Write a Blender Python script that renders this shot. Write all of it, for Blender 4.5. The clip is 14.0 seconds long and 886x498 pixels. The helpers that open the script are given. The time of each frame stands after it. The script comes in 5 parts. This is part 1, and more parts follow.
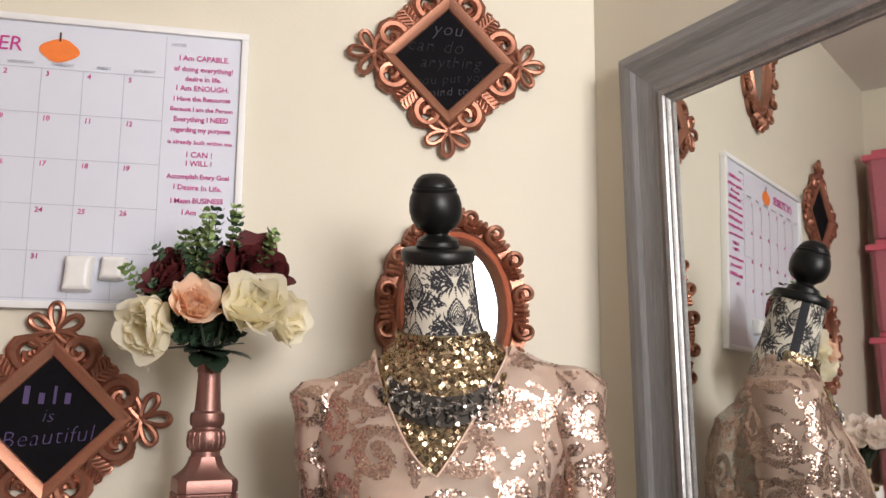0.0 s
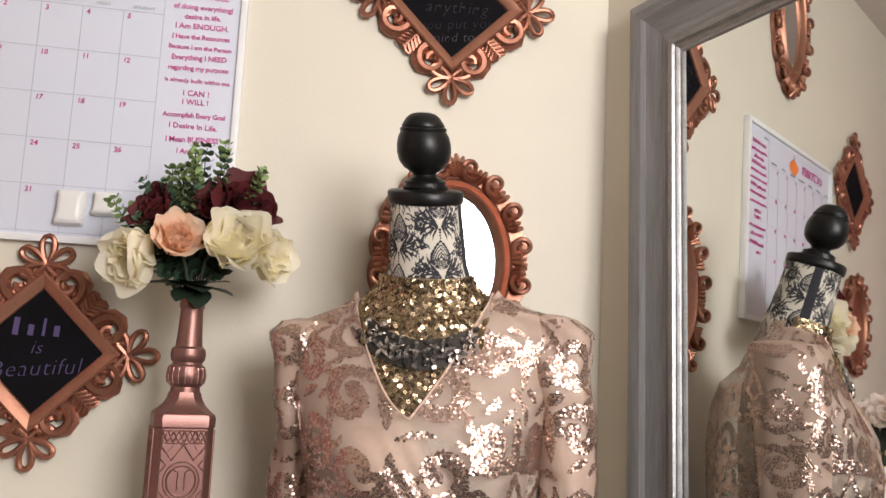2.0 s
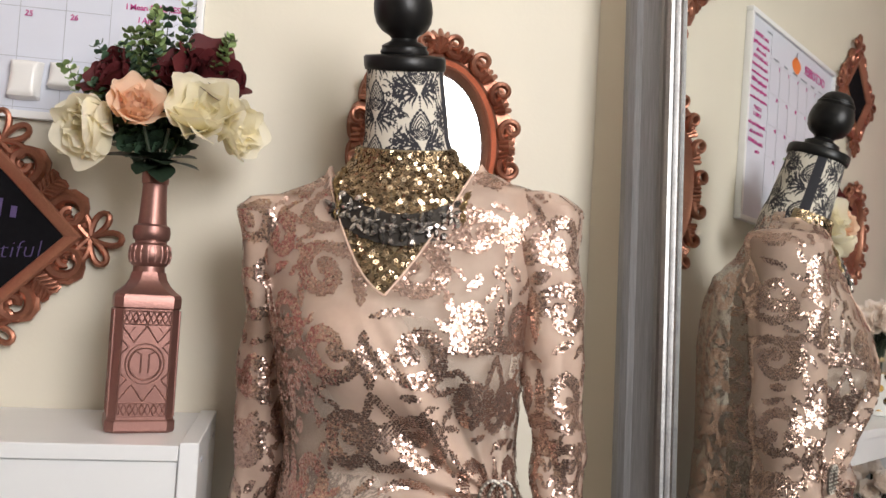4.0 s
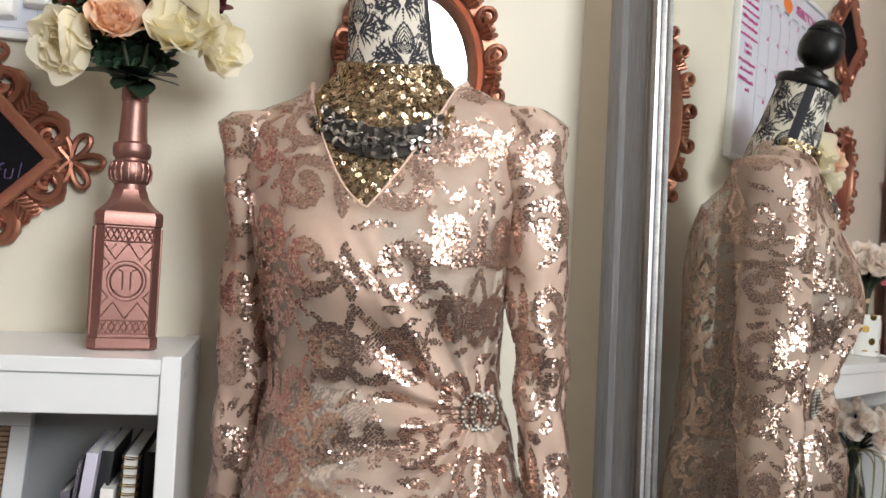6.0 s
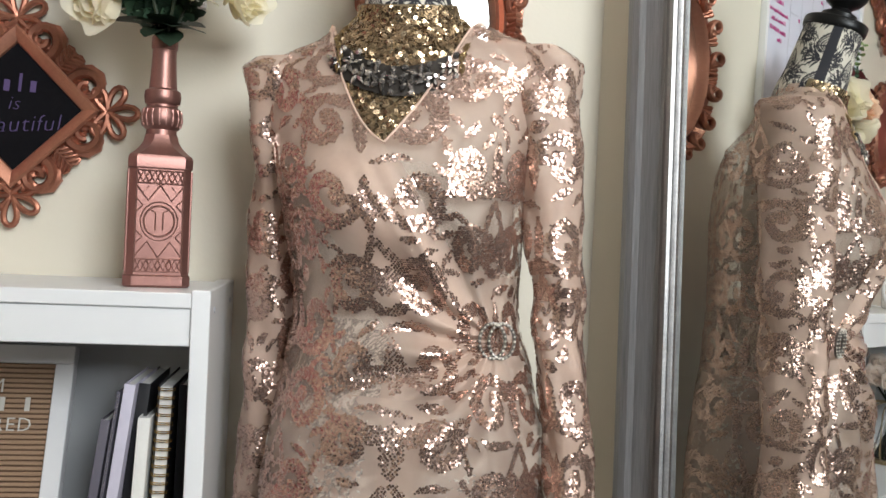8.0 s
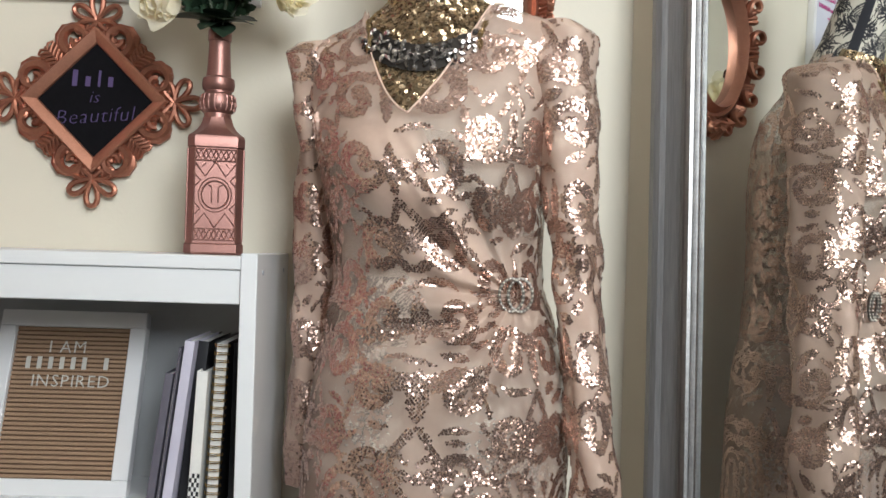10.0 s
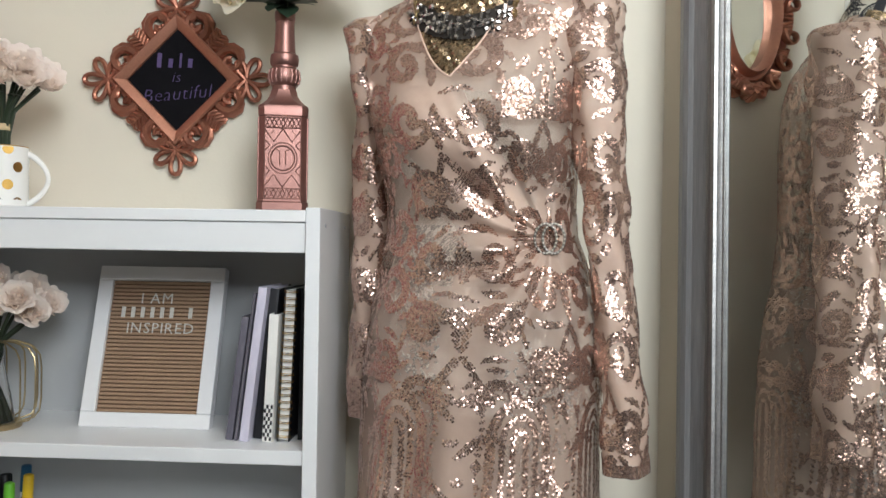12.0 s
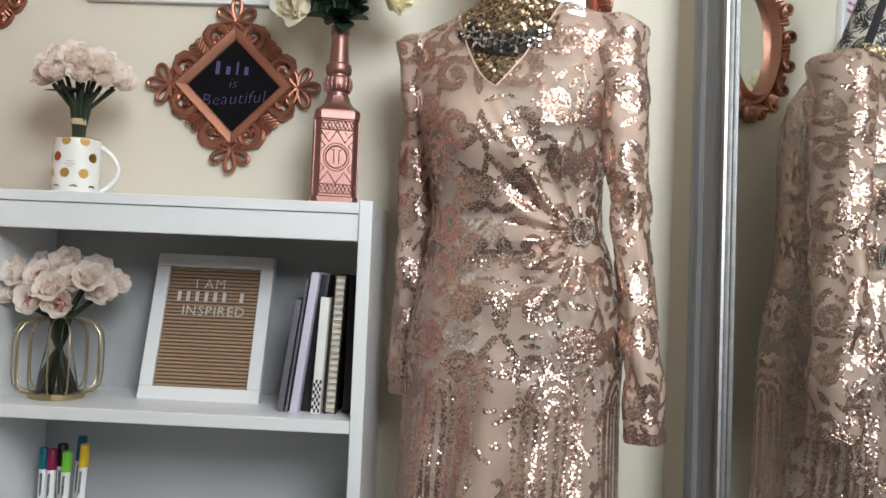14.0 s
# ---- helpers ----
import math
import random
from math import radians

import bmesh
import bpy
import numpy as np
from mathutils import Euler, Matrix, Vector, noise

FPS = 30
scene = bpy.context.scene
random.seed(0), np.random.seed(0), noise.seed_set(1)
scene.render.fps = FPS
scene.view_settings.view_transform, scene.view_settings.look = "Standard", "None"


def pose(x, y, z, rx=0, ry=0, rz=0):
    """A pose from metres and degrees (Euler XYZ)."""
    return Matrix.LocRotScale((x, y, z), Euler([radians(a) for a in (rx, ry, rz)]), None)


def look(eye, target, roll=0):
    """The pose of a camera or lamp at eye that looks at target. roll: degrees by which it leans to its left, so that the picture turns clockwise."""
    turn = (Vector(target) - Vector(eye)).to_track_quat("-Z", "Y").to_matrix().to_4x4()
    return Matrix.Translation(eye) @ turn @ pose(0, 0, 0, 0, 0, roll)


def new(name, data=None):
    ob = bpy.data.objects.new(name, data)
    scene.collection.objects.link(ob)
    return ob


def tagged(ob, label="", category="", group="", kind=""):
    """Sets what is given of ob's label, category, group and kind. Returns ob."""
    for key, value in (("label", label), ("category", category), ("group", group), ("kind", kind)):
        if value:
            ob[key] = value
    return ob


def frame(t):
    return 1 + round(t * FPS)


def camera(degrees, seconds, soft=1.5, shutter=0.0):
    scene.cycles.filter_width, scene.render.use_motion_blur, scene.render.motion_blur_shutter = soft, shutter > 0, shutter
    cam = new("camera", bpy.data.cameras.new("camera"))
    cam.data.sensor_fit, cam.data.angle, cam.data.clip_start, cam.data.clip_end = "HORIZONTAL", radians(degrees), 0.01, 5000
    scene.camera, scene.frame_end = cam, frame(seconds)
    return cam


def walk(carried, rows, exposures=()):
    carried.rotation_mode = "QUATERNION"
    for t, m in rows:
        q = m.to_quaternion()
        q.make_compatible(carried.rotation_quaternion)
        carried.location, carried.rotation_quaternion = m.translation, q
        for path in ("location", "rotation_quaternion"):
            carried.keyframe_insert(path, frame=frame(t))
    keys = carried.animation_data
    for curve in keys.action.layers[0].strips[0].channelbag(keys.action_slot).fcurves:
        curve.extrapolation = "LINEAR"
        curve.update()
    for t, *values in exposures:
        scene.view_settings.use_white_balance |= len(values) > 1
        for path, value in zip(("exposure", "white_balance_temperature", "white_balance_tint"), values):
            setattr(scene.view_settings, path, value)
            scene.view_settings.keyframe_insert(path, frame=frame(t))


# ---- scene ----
import functools

cam = camera(54.3, 14.0)
METRES, EYE, TILT, LEAN, TURN = 0.82, 1.3, 0.0, 0.0, -12.5
ROWS = [
    (0.0, 0.0, 0.0, 0.0, -0.08, 8.93, -0.52),
    (0.5, 0.0337, 0.0125, -0.0126, 0.7, 8.6, -0.77),
    (1.0, 0.0635, 0.0209, -0.0241, 0.94, 8.07, -1.12),
    (1.5, 0.0834, 0.0304, -0.0372, 1.47, 7.82, -1.94),
    (2.0, 0.0955, 0.0461, -0.0516, 2.57, 7.5, -2.89),
    (2.5, 0.1062, 0.0769, -0.0708, 3.61, 6.82, -3.39),
    (3.0, 0.1159, 0.1115, -0.0912, 3.37, 5.27, -3.28),
    (3.5, 0.1129, 0.1356, -0.1086, 2.52, 3.88, -3.32),
    (6.0, 0.1311, 0.1556, -0.1988, 1.56, 0.72, -3.29),
    (6.5, 0.1331, 0.1541, -0.2142, 1.98, 0.01, -3.27),
    (7.0, 0.1489, 0.1408, -0.229, 2.92, -0.4, -3.09),
    (7.5, 0.1649, 0.1312, -0.246, 3.81, -0.43, -2.68),
    (8.0, 0.1793, 0.1256, -0.2655, 4.73, -0.6, -2.61),
    (10.5, 0.3393, 0.0129, -0.3599, 12.77, 0.25, -1.4),
    (11.0, 0.3679, -0.0208, -0.3787, 14.06, -0.48, -1.06),
    (11.5, 0.3815, -0.0608, -0.4008, 14.97, -0.43, -0.88),
    (12.0, 0.3853, -0.0954, -0.4161, 15.86, -0.36, -0.95),
    (12.5, 0.3803, -0.1259, -0.4367, 16.42, -0.43, -1.0),
    (13.0, 0.3649, -0.1671, -0.4589, 16.38, -0.44, -1.21),
    (13.5, 0.3347, -0.2372, -0.4786, 15.68, 0.34, -1.95),
    (14.0, 0.3187, -0.2974, -0.4965, 14.43, 1.67, -2.45),
]
walk(cam, [(t, pose(0, 0, EYE, TILT, LEAN, TURN) @ pose(METRES * x, METRES * y, METRES * z, 90 + pitch, roll, yaw)) for t, x, y, z, yaw, pitch, roll in ROWS], [(0.0, -0.06, 6550, 14.5), (2.0, -0.05, 6500, 15), (3.5, -0.03, 6460, 13.5), (6.0, 0.10, 6160, 9), (8.0, 0.09, 6020, 7), (14.0, 0.03, 5910, 6)])

# ---- world, daylight and exposure ----
world = bpy.data.worlds.new("sky")
scene.world = world
world.use_nodes = True
_wn = world.node_tree.nodes
_sky = _wn.new("ShaderNodeTexSky")
_sky.sky_type, _sky.sun_disc = "NISHITA", False
_sky.sun_elevation, _sky.sun_rotation = radians(40), radians(200)
_wn["Background"].inputs[1].default_value = 0.12
world.node_tree.links.new(_sky.outputs[0], _wn["Background"].inputs[0])

ROOM_N, ROOM_S, ROOM_W, CEIL = 1.39, -1.00, -1.40, 2.44
CORNER = Vector((0.585, ROOM_N, 0))
EAST = Vector((0.329, -0.944, 0)).normalized()      # direction of the slanted east wall
EAST_N = Vector((-0.944, -0.329, 0)).normalized()   # its face, into the room
WIN = (0.42, 1.36, 1.40, 2.40)                     # window opening in the south wall: x0, x1, z0, z1

_sun = new("sun", bpy.data.lights.new("sun", "SUN"))
_sun.data.energy, _sun.data.angle, _sun.data.color = 0.5, radians(12), (1.0, 0.96, 0.9)
_sun.matrix_world = look((0, -6, 6), (0, 0, 0.5))

_day = new("window_daylight", bpy.data.lights.new("window_daylight", "AREA"))
_day.data.shape, _day.data.size, _day.data.size_y = "RECTANGLE", WIN[1] - WIN[0] - 0.1, WIN[3] - WIN[2] - 0.1
_day.data.energy, _day.data.color = 52, (1.0, 0.985, 0.965)
_day.matrix_world = look(((WIN[0] + WIN[1]) / 2, ROOM_S - 0.03, (WIN[2] + WIN[3]) / 2), ((WIN[0] + WIN[1]) / 2, 0, (WIN[2] + WIN[3]) / 2))

# ---- materials ----
def mat(name, color, rough=0.5, metal=0.0, var=0.08, scale=8.0, bump=0.0, bscale=200.0, rand=0.0, island=0.0, spec=0.5, stretch=None, fine=None, coat=0.0):
    """Principled material with two scales of colour variation and a fine relief."""
    m = bpy.data.materials.new(name)
    m.use_nodes = True
    n, l = m.node_tree.nodes, m.node_tree.links
    b = n["Principled BSDF"]
    b.inputs["Roughness"].default_value, b.inputs["Metallic"].default_value = rough, metal
    b.inputs["Specular IOR Level"].default_value = spec
    b.inputs["Coat Weight"].default_value = coat
    tc = n.new("ShaderNodeTexCoord")
    vec = tc.outputs["Object"]
    if stretch:
        mp = n.new("ShaderNodeMapping")
        mp.inputs["Scale"].default_value = stretch
        l.new(vec, mp.inputs["Vector"])
        vec = mp.outputs[0]
    big, small = n.new("ShaderNodeTexNoise"), n.new("ShaderNodeTexNoise")
    big.inputs["Scale"].default_value, small.inputs["Scale"].default_value = scale, fine or scale * 9
    big.inputs["Detail"].default_value = small.inputs["Detail"].default_value = 4
    l.new(vec, big.inputs["Vector"]), l.new(vec, small.inputs["Vector"])
    add = n.new("ShaderNodeMath")
    add.operation = "ADD"
    l.new(big.outputs[0], add.inputs[0]), l.new(small.outputs[0], add.inputs[1])
    val = add.outputs[0]
    base = 1.0
    for on, node, sock in ((rand, "ShaderNodeObjectInfo", "Random"), (island, "ShaderNodeNewGeometry", "Random Per Island")):
        if on:
            r = n.new(node)
            mul = n.new("ShaderNodeMath")
            mul.operation = "MULTIPLY_ADD"
            mul.inputs[1].default_value = on / max(var, 1e-3)
            l.new(r.outputs[sock], mul.inputs[0]), l.new(val, mul.inputs[2])
            val = mul.outputs[0]
            base += on / max(var, 1e-3) / 2
    mr = n.new("ShaderNodeMapRange")
    mr.inputs["From Min"].default_value, mr.inputs["From Max"].default_value = base - 1, base + 1
    mr.inputs["To Min"].default_value, mr.inputs["To Max"].default_value = 1 - 2 * var, 1 + 2 * var
    mr.clamp = False
    l.new(val, mr.inputs["Value"])
    vm = n.new("ShaderNodeVectorMath")
    vm.operation = "SCALE"
    vm.inputs[0].default_value = color[:3]
    l.new(mr.outputs[0], vm.inputs["Scale"])
    l.new(vm.outputs[0], b.inputs["Base Color"])
    if bump:
        t = n.new("ShaderNodeTexNoise")
        t.inputs["Scale"].default_value, t.inputs["Detail"].default_value = bscale, 3
        l.new(vec, t.inputs["Vector"])
        bp = n.new("ShaderNodeBump")
        bp.inputs["Strength"].default_value, bp.inputs["Distance"].default_value = bump, 0.002
        l.new(t.outputs[0], bp.inputs["Height"]), l.new(bp.outputs[0], b.inputs["Normal"])
    return m


def attr_mat(name, dark, light, rough):
    """Woven two-colour pattern taken from the mesh's own pattern attribute."""
    m = mat(name, light, rough, var=0.05, scale=30, bump=0.25, bscale=1500)
    n, l = m.node_tree.nodes, m.node_tree.links
    b = n["Principled BSDF"]
    src = b.inputs["Base Color"].links[0].from_socket
    a = n.new("ShaderNodeAttribute")
    a.attribute_name = "pattern"
    mx = n.new("ShaderNodeMix")
    mx.data_type = "RGBA"
    l.new(a.outputs["Fac"], mx.inputs[0]), l.new(src, mx.inputs[6])
    mx.inputs[7].default_value = (*dark, 1)
    l.new(mx.outputs[2], b.inputs["Base Color"])
    return m


def sheer(m, amount, doubled=None):
    """Makes a cloth let part of the light and the view through, less where the mesh says it lies double."""
    n, l = m.node_tree.nodes, m.node_tree.links
    tr, mx = n.new("ShaderNodeBsdfTransparent"), n.new("ShaderNodeMixShader")
    mx.inputs[0].default_value = amount
    if doubled is not None:
        at, mr = n.new("ShaderNodeAttribute"), n.new("ShaderNodeMapRange")
        at.attribute_name = "layer"
        mr.inputs["To Min"].default_value, mr.inputs["To Max"].default_value = amount, doubled
        l.new(at.outputs["Fac"], mr.inputs["Value"]), l.new(mr.outputs[0], mx.inputs[0])
    l.new(n["Principled BSDF"].outputs[0], mx.inputs[1]), l.new(tr.outputs[0], mx.inputs[2])
    l.new(mx.outputs[0], n["Material Output"].inputs[0])
    return m


def thin(m, color, amount=0.4):
    """A thin petal that lets light glow through."""
    n, l = m.node_tree.nodes, m.node_tree.links
    tr, mx = n.new("ShaderNodeBsdfTranslucent"), n.new("ShaderNodeMixShader")
    tr.inputs[0].default_value = (*color, 1)
    mx.inputs[0].default_value = amount
    l.new(n["Principled BSDF"].outputs[0], mx.inputs[1]), l.new(tr.outputs[0], mx.inputs[2])
    l.new(mx.outputs[0], n["Material Output"].inputs[0])
    return m


WALL = mat("cream_wall_paint", (0.72, 0.675, 0.56), 0.62, var=0.02, scale=1.7, bump=0.12, bscale=160, spec=0.35)
# south wall is out of view; darkened to hold back bounced fill
WALL_S = mat("bounce_cutting_dark_wall", (0.07, 0.062, 0.055), 0.6, var=0.03, scale=1.7, bump=0.12, bscale=160)
CEILM = mat("white_ceiling_paint", (0.72, 0.68, 0.64), 0.8, var=0.02, bump=0.3, bscale=90)
# floor is never in view; near-black brown so little light bounces up
FLOORM = mat("bounce_cutting_dark_floor", (0.045, 0.036, 0.03), 0.95, var=0.12, scale=5, bump=0.8, bscale=500)
WHITE = mat("white_laminate", (0.80, 0.81, 0.82), 0.32, var=0.015, scale=4, bump=0.03, bscale=300)
# white back panel, greyed so its colour carries the shade inside the bookcase
SHADED_BACK = mat("shade_toned_white_hardboard", (0.44, 0.45, 0.455), 0.5, var=0.02, scale=3)
COPPER = mat("copper_paint", (0.43, 0.20, 0.13), 0.42, 0.75, var=0.16, scale=28, bump=0.10, bscale=240)
COPPER_DARK = mat("dark_copper_paint", (0.36, 0.155, 0.100), 0.38, 0.82, var=0.2, scale=35, bump=0.12, bscale=260)
ROSE = mat("rose_gold_spray", (0.28, 0.145, 0.122), 0.40, 0.75, var=0.10, scale=25, bump=0.10, bscale=400)
CHALK = mat("chalkboard", (0.009, 0.0085, 0.010), 0.85, spec=0.03, var=0.2, scale=14, bump=0.05, bscale=300)
BOARD = mat("whiteboard_enamel", (0.69, 0.72, 0.81), 0.25, var=0.012, scale=3)
BOARD_FRAME = mat("white_aluminium", (0.80, 0.80, 0.80), 0.4, var=0.02)
LINE = mat("grey_print", (0.42, 0.44, 0.49), 0.4)
MAGENTA = mat("magenta_marker", (0.58, 0.05, 0.27), 0.4, var=0.15, scale=60)
ORANGE = mat("orange_marker", (0.88, 0.22, 0.04), 0.5, var=0.08, scale=60)
BROWN = mat("brown_stem_ink", (0.09, 0.045, 0.03), 0.5)
VIOLET = mat("violet_chalk", (0.10, 0.068, 0.175), 0.9, var=0.3, scale=300)
PALECHALK = mat("pale_chalk", (0.085, 0.075, 0.09), 0.9, var=0.35, scale=200)
FAINTCHALK = mat("faint_chalk", (0.024, 0.021, 0.026), 0.9, var=0.35, scale=200)
PLASTIC = mat("white_plastic", (0.85, 0.84, 0.82), 0.28, var=0.01)
BLACKWOOD = mat("black_lacquered_wood", (0.008, 0.0075, 0.0075), 0.36, spec=0.3, var=0.2, scale=20, bump=0.04, bscale=150)
DAMASK = attr_mat("damask_linen", (0.022, 0.021, 0.028), (0.64, 0.59, 0.50), 0.8)
MESH = sheer(mat("nude_mesh_cloth", (0.69, 0.50, 0.395), 0.5, var=0.06, scale=14, bump=0.35, bscale=1400), 0.68, 0.24)
MESH_EDGE = mat("nude_mesh_hem", (0.69, 0.50, 0.395), 0.5, var=0.06, scale=14, bump=0.35, bscale=1400)
MESH_SKIRT = sheer(mat("nude_mesh_skirt", (0.69, 0.50, 0.395), 0.5, var=0.06, scale=14, bump=0.35, bscale=1400), 0.62, 0.28)
MESH_ARM = sheer(mat("nude_mesh_sleeve", (0.69, 0.50, 0.395), 0.5, var=0.06, scale=14, bump=0.35, bscale=1400), 0.36)
SEQUIN = mat("rose_gold_sequins", (0.57, 0.395, 0.325), 0.27, 0.86, var=0.06, scale=20, island=0.16)
GOLD_SEQUIN = mat("gold_sequins", (0.43, 0.32, 0.20), 0.25, 0.95, var=0.05, scale=20, island=0.30)
GOLD_CLOTH = mat("gold_net", (0.20, 0.15, 0.085), 0.45, 0.6, var=0.25, scale=120, bump=0.5, bscale=900)
GEM = mat("smoky_crystal", (0.33, 0.30, 0.275), 0.12, 0.75, var=0.05, scale=30, rand=0.7)
ANTIQUE = mat("antique_gold", (0.30, 0.21, 0.10), 0.32, 0.9, var=0.2, scale=80)
STEEL = mat("dark_silver", (0.30, 0.28, 0.26), 0.28, 0.95, var=0.15, scale=80)
STEEL_DARK = mat("blackened_metal", (0.055, 0.048, 0.042), 0.4, 0.8, var=0.25, scale=120, bump=0.5, bscale=500)
PEARL = mat("pearl", (0.76, 0.71, 0.63), 0.2, 0.1, coat=0.6)
GREYWOOD = mat("grey_wood_grain", (0.26, 0.26, 0.262), 0.42, 0.2, var=0.34, scale=6, bump=0.35, bscale=40, stretch=(16, 16, 0.8), fine=30)
GREYWOOD_H = mat("grey_wood_grain_across", (0.26, 0.26, 0.262), 0.42, 0.2, var=0.34, scale=6, bump=0.35, bscale=40, stretch=(0.8, 16, 16), fine=30)
SILVER = mat("silver_leaf", (0.40, 0.395, 0.385), 0.46, 0.9, var=0.3, scale=30, bump=0.2, bscale=90)
MIRROR = mat("mirror_glass", (0.80, 0.82, 0.81), 0.015, 1.0, var=0.0)
CREAM = thin(mat("cream_petal", (0.97, 0.93, 0.79), 0.6, var=0.04, scale=30, island=0.05), (0.98, 0.92, 0.68), 0.5)
PEACH = thin(mat("peach_petal", (0.95, 0.76, 0.59), 0.6, var=0.06, scale=40, island=0.10), (0.9, 0.52, 0.28))
BURGUNDY = mat("burgundy_petal", (0.075, 0.006, 0.008), 0.7, var=0.2, scale=40, island=0.25)
BLUSH = thin(mat("blush_petal", (0.98, 0.925, 0.875), 0.6, var=0.03, scale=30, island=0.04), (0.99, 0.90, 0.83), 0.55)
ROSEHEART = mat("pink_rose_heart", (0.66, 0.36, 0.32), 0.6, var=0.1, scale=40, island=0.15)
LEAF = mat("dark_leaf", (0.022, 0.040, 0.022), 0.5, var=0.2, scale=40, island=0.3)
EUCA = mat("eucalyptus_leaf", (0.055, 0.105, 0.060), 0.55, var=0.15, scale=40, island=0.5)
EUCA_TIP = mat("young_eucalyptus_leaf", (0.24, 0.34, 0.13), 0.55, var=0.1, scale=40, island=0.3)
STEMM = mat("green_stem", (0.026, 0.040, 0.020), 0.5, var=0.15, scale=60)
BAND = mat("kraft_band", (0.55, 0.42, 0.24), 0.7)
CERAMIC = mat("white_glaze", (0.84, 0.83, 0.80), 0.12, var=0.01, coat=0.4)
GOLD = mat("bright_gold", (0.72, 0.47, 0.15), 0.2, 1.0, var=0.08, scale=60)
BRASS = mat("brushed_gold_wire", (0.44, 0.35, 0.20), 0.36, 0.9, var=0.1, scale=60)
FELT = mat("tan_letterboard", (0.33, 0.215, 0.135), 0.85, var=0.06, scale=40, bump=0.3, bscale=900)
# same felt as the ridges, with the shade of the grooves in its colour
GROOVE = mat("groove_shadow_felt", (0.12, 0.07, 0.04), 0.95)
LETTER = mat("white_letter_plastic", (0.60, 0.58, 0.53), 0.4)
SATIN = mat("white_satin_frame", (0.78, 0.78, 0.79), 0.38, var=0.02, scale=6)
LILAC = mat("lilac_cover", (0.60, 0.57, 0.68), 0.5, var=0.03)
PAPER = mat("paper", (0.80, 0.79, 0.75), 0.8, var=0.05, scale=200, stretch=(1, 1, 1))
BLACKC = mat("black_cover", (0.014, 0.014, 0.016), 0.4, var=0.1)
GREYC = mat("grey_cover", (0.13, 0.12, 0.15), 0.5, var=0.1)
SPECK = mat("silver_glitter", (0.55, 0.53, 0.56), 0.25, 0.9, var=0.3, scale=400)
PINK = mat("pink_translucent_plastic", (0.66, 0.13, 0.19), 0.3, var=0.08, scale=6)
PINKB = sheer(mat("clear_pink_plastic", (0.55, 0.17, 0.22), 0.25, var=0.1, scale=6), 0.2)
DARKSTUFF = mat("folded_dark_fabric", (0.10, 0.06, 0.06), 0.9, var=0.3, scale=12)
PEN_COL = {k: mat(k + "_marker_cap", c, 0.35) for k, c in dict(teal=(0.01, 0.15, 0.22), wine=(0.25, 0.01, 0.06), black=(0.012, 0.012, 0.014), green=(0.20, 0.60, 0.04), blue=(0.02, 0.12, 0.25), yellow=(0.80, 0.52, 0.02)).items()}
GLASS = bpy.data.materials.new("window_glass")
GLASS.use_nodes = True
GLASS.node_tree.nodes["Principled BSDF"].inputs["Transmission Weight"].default_value = 1
GLASS.node_tree.nodes["Principled BSDF"].inputs["Roughness"].default_value = 0.0

# ---- building helpers ----
def finish(name, bm, material, smooth=True, edge=35):
    bmesh.ops.recalc_face_normals(bm, faces=bm.faces)
    me = bpy.data.meshes.new(name)
    bm.to_mesh(me)
    bm.free()
    for m in material if isinstance(material, (list, tuple)) else [material]:
        me.materials.append(m)
    if smooth:
        me.polygons.foreach_set("use_smooth", [True] * len(me.polygons))
        me.set_sharp_from_angle(angle=radians(edge))
    return me


def part(name, bm, material, parent=None, label="", m=None, smooth=True, edge=35):
    ob = new(name, finish(name, bm, material, smooth, edge))
    if parent:
        ob.parent = parent
    if m is not None:
        ob.matrix_basis = m
    if label:
        ob["label"] = label
    return ob


def base(name, m, label, category, group="", kind=""):
    """An empty at a thing's base, which parents its parts."""
    ob = new(name)
    ob.empty_display_size = 0.05
    ob.matrix_basis = m
    return tagged(ob, label, category, group, kind)


def box(x0, x1, y0, y1, z0, z1, bevel=0.0, seg=2, bm=None, m=None):
    bm2 = bmesh.new()
    bmesh.ops.create_cube(bm2, size=1)
    for v in bm2.verts:
        v.co = Vector(((x0 + x1) / 2 + v.co.x * (x1 - x0), (y0 + y1) / 2 + v.co.y * (y1 - y0), (z0 + z1) / 2 + v.co.z * (z1 - z0)))
    if bevel:
        bmesh.ops.bevel(bm2, geom=bm2.edges[:], offset=bevel, segments=seg, affect="EDGES", profile=0.6)
    if m is not None:
        bm2.transform(m)
    return merge(bm, bm2)


def merge(bm, other):
    if bm is None:
        return other
    me = bpy.data.meshes.new("tmp")
    other.to_mesh(me)
    other.free()
    bm.from_mesh(me)
    bpy.data.meshes.remove(me)
    return bm


def lathe(profile, n=40, bm=None, cap=True, sq=None):
    """Turns (radius, z) pairs about the z axis."""
    bm = bm or bmesh.new()
    rings = []
    for r, z in profile:
        rings.append([bm.verts.new((r * math.cos(2 * math.pi * k / n), r * math.sin(2 * math.pi * k / n), z)) for k in range(n)])
    for a, b in zip(rings, rings[1:]):
        for k in range(n):
            bm.faces.new((a[k], a[(k + 1) % n], b[(k + 1) % n], b[k]))
    if cap:
        bm.faces.new(rings[0][::-1]), bm.faces.new(rings[-1])
    return bm


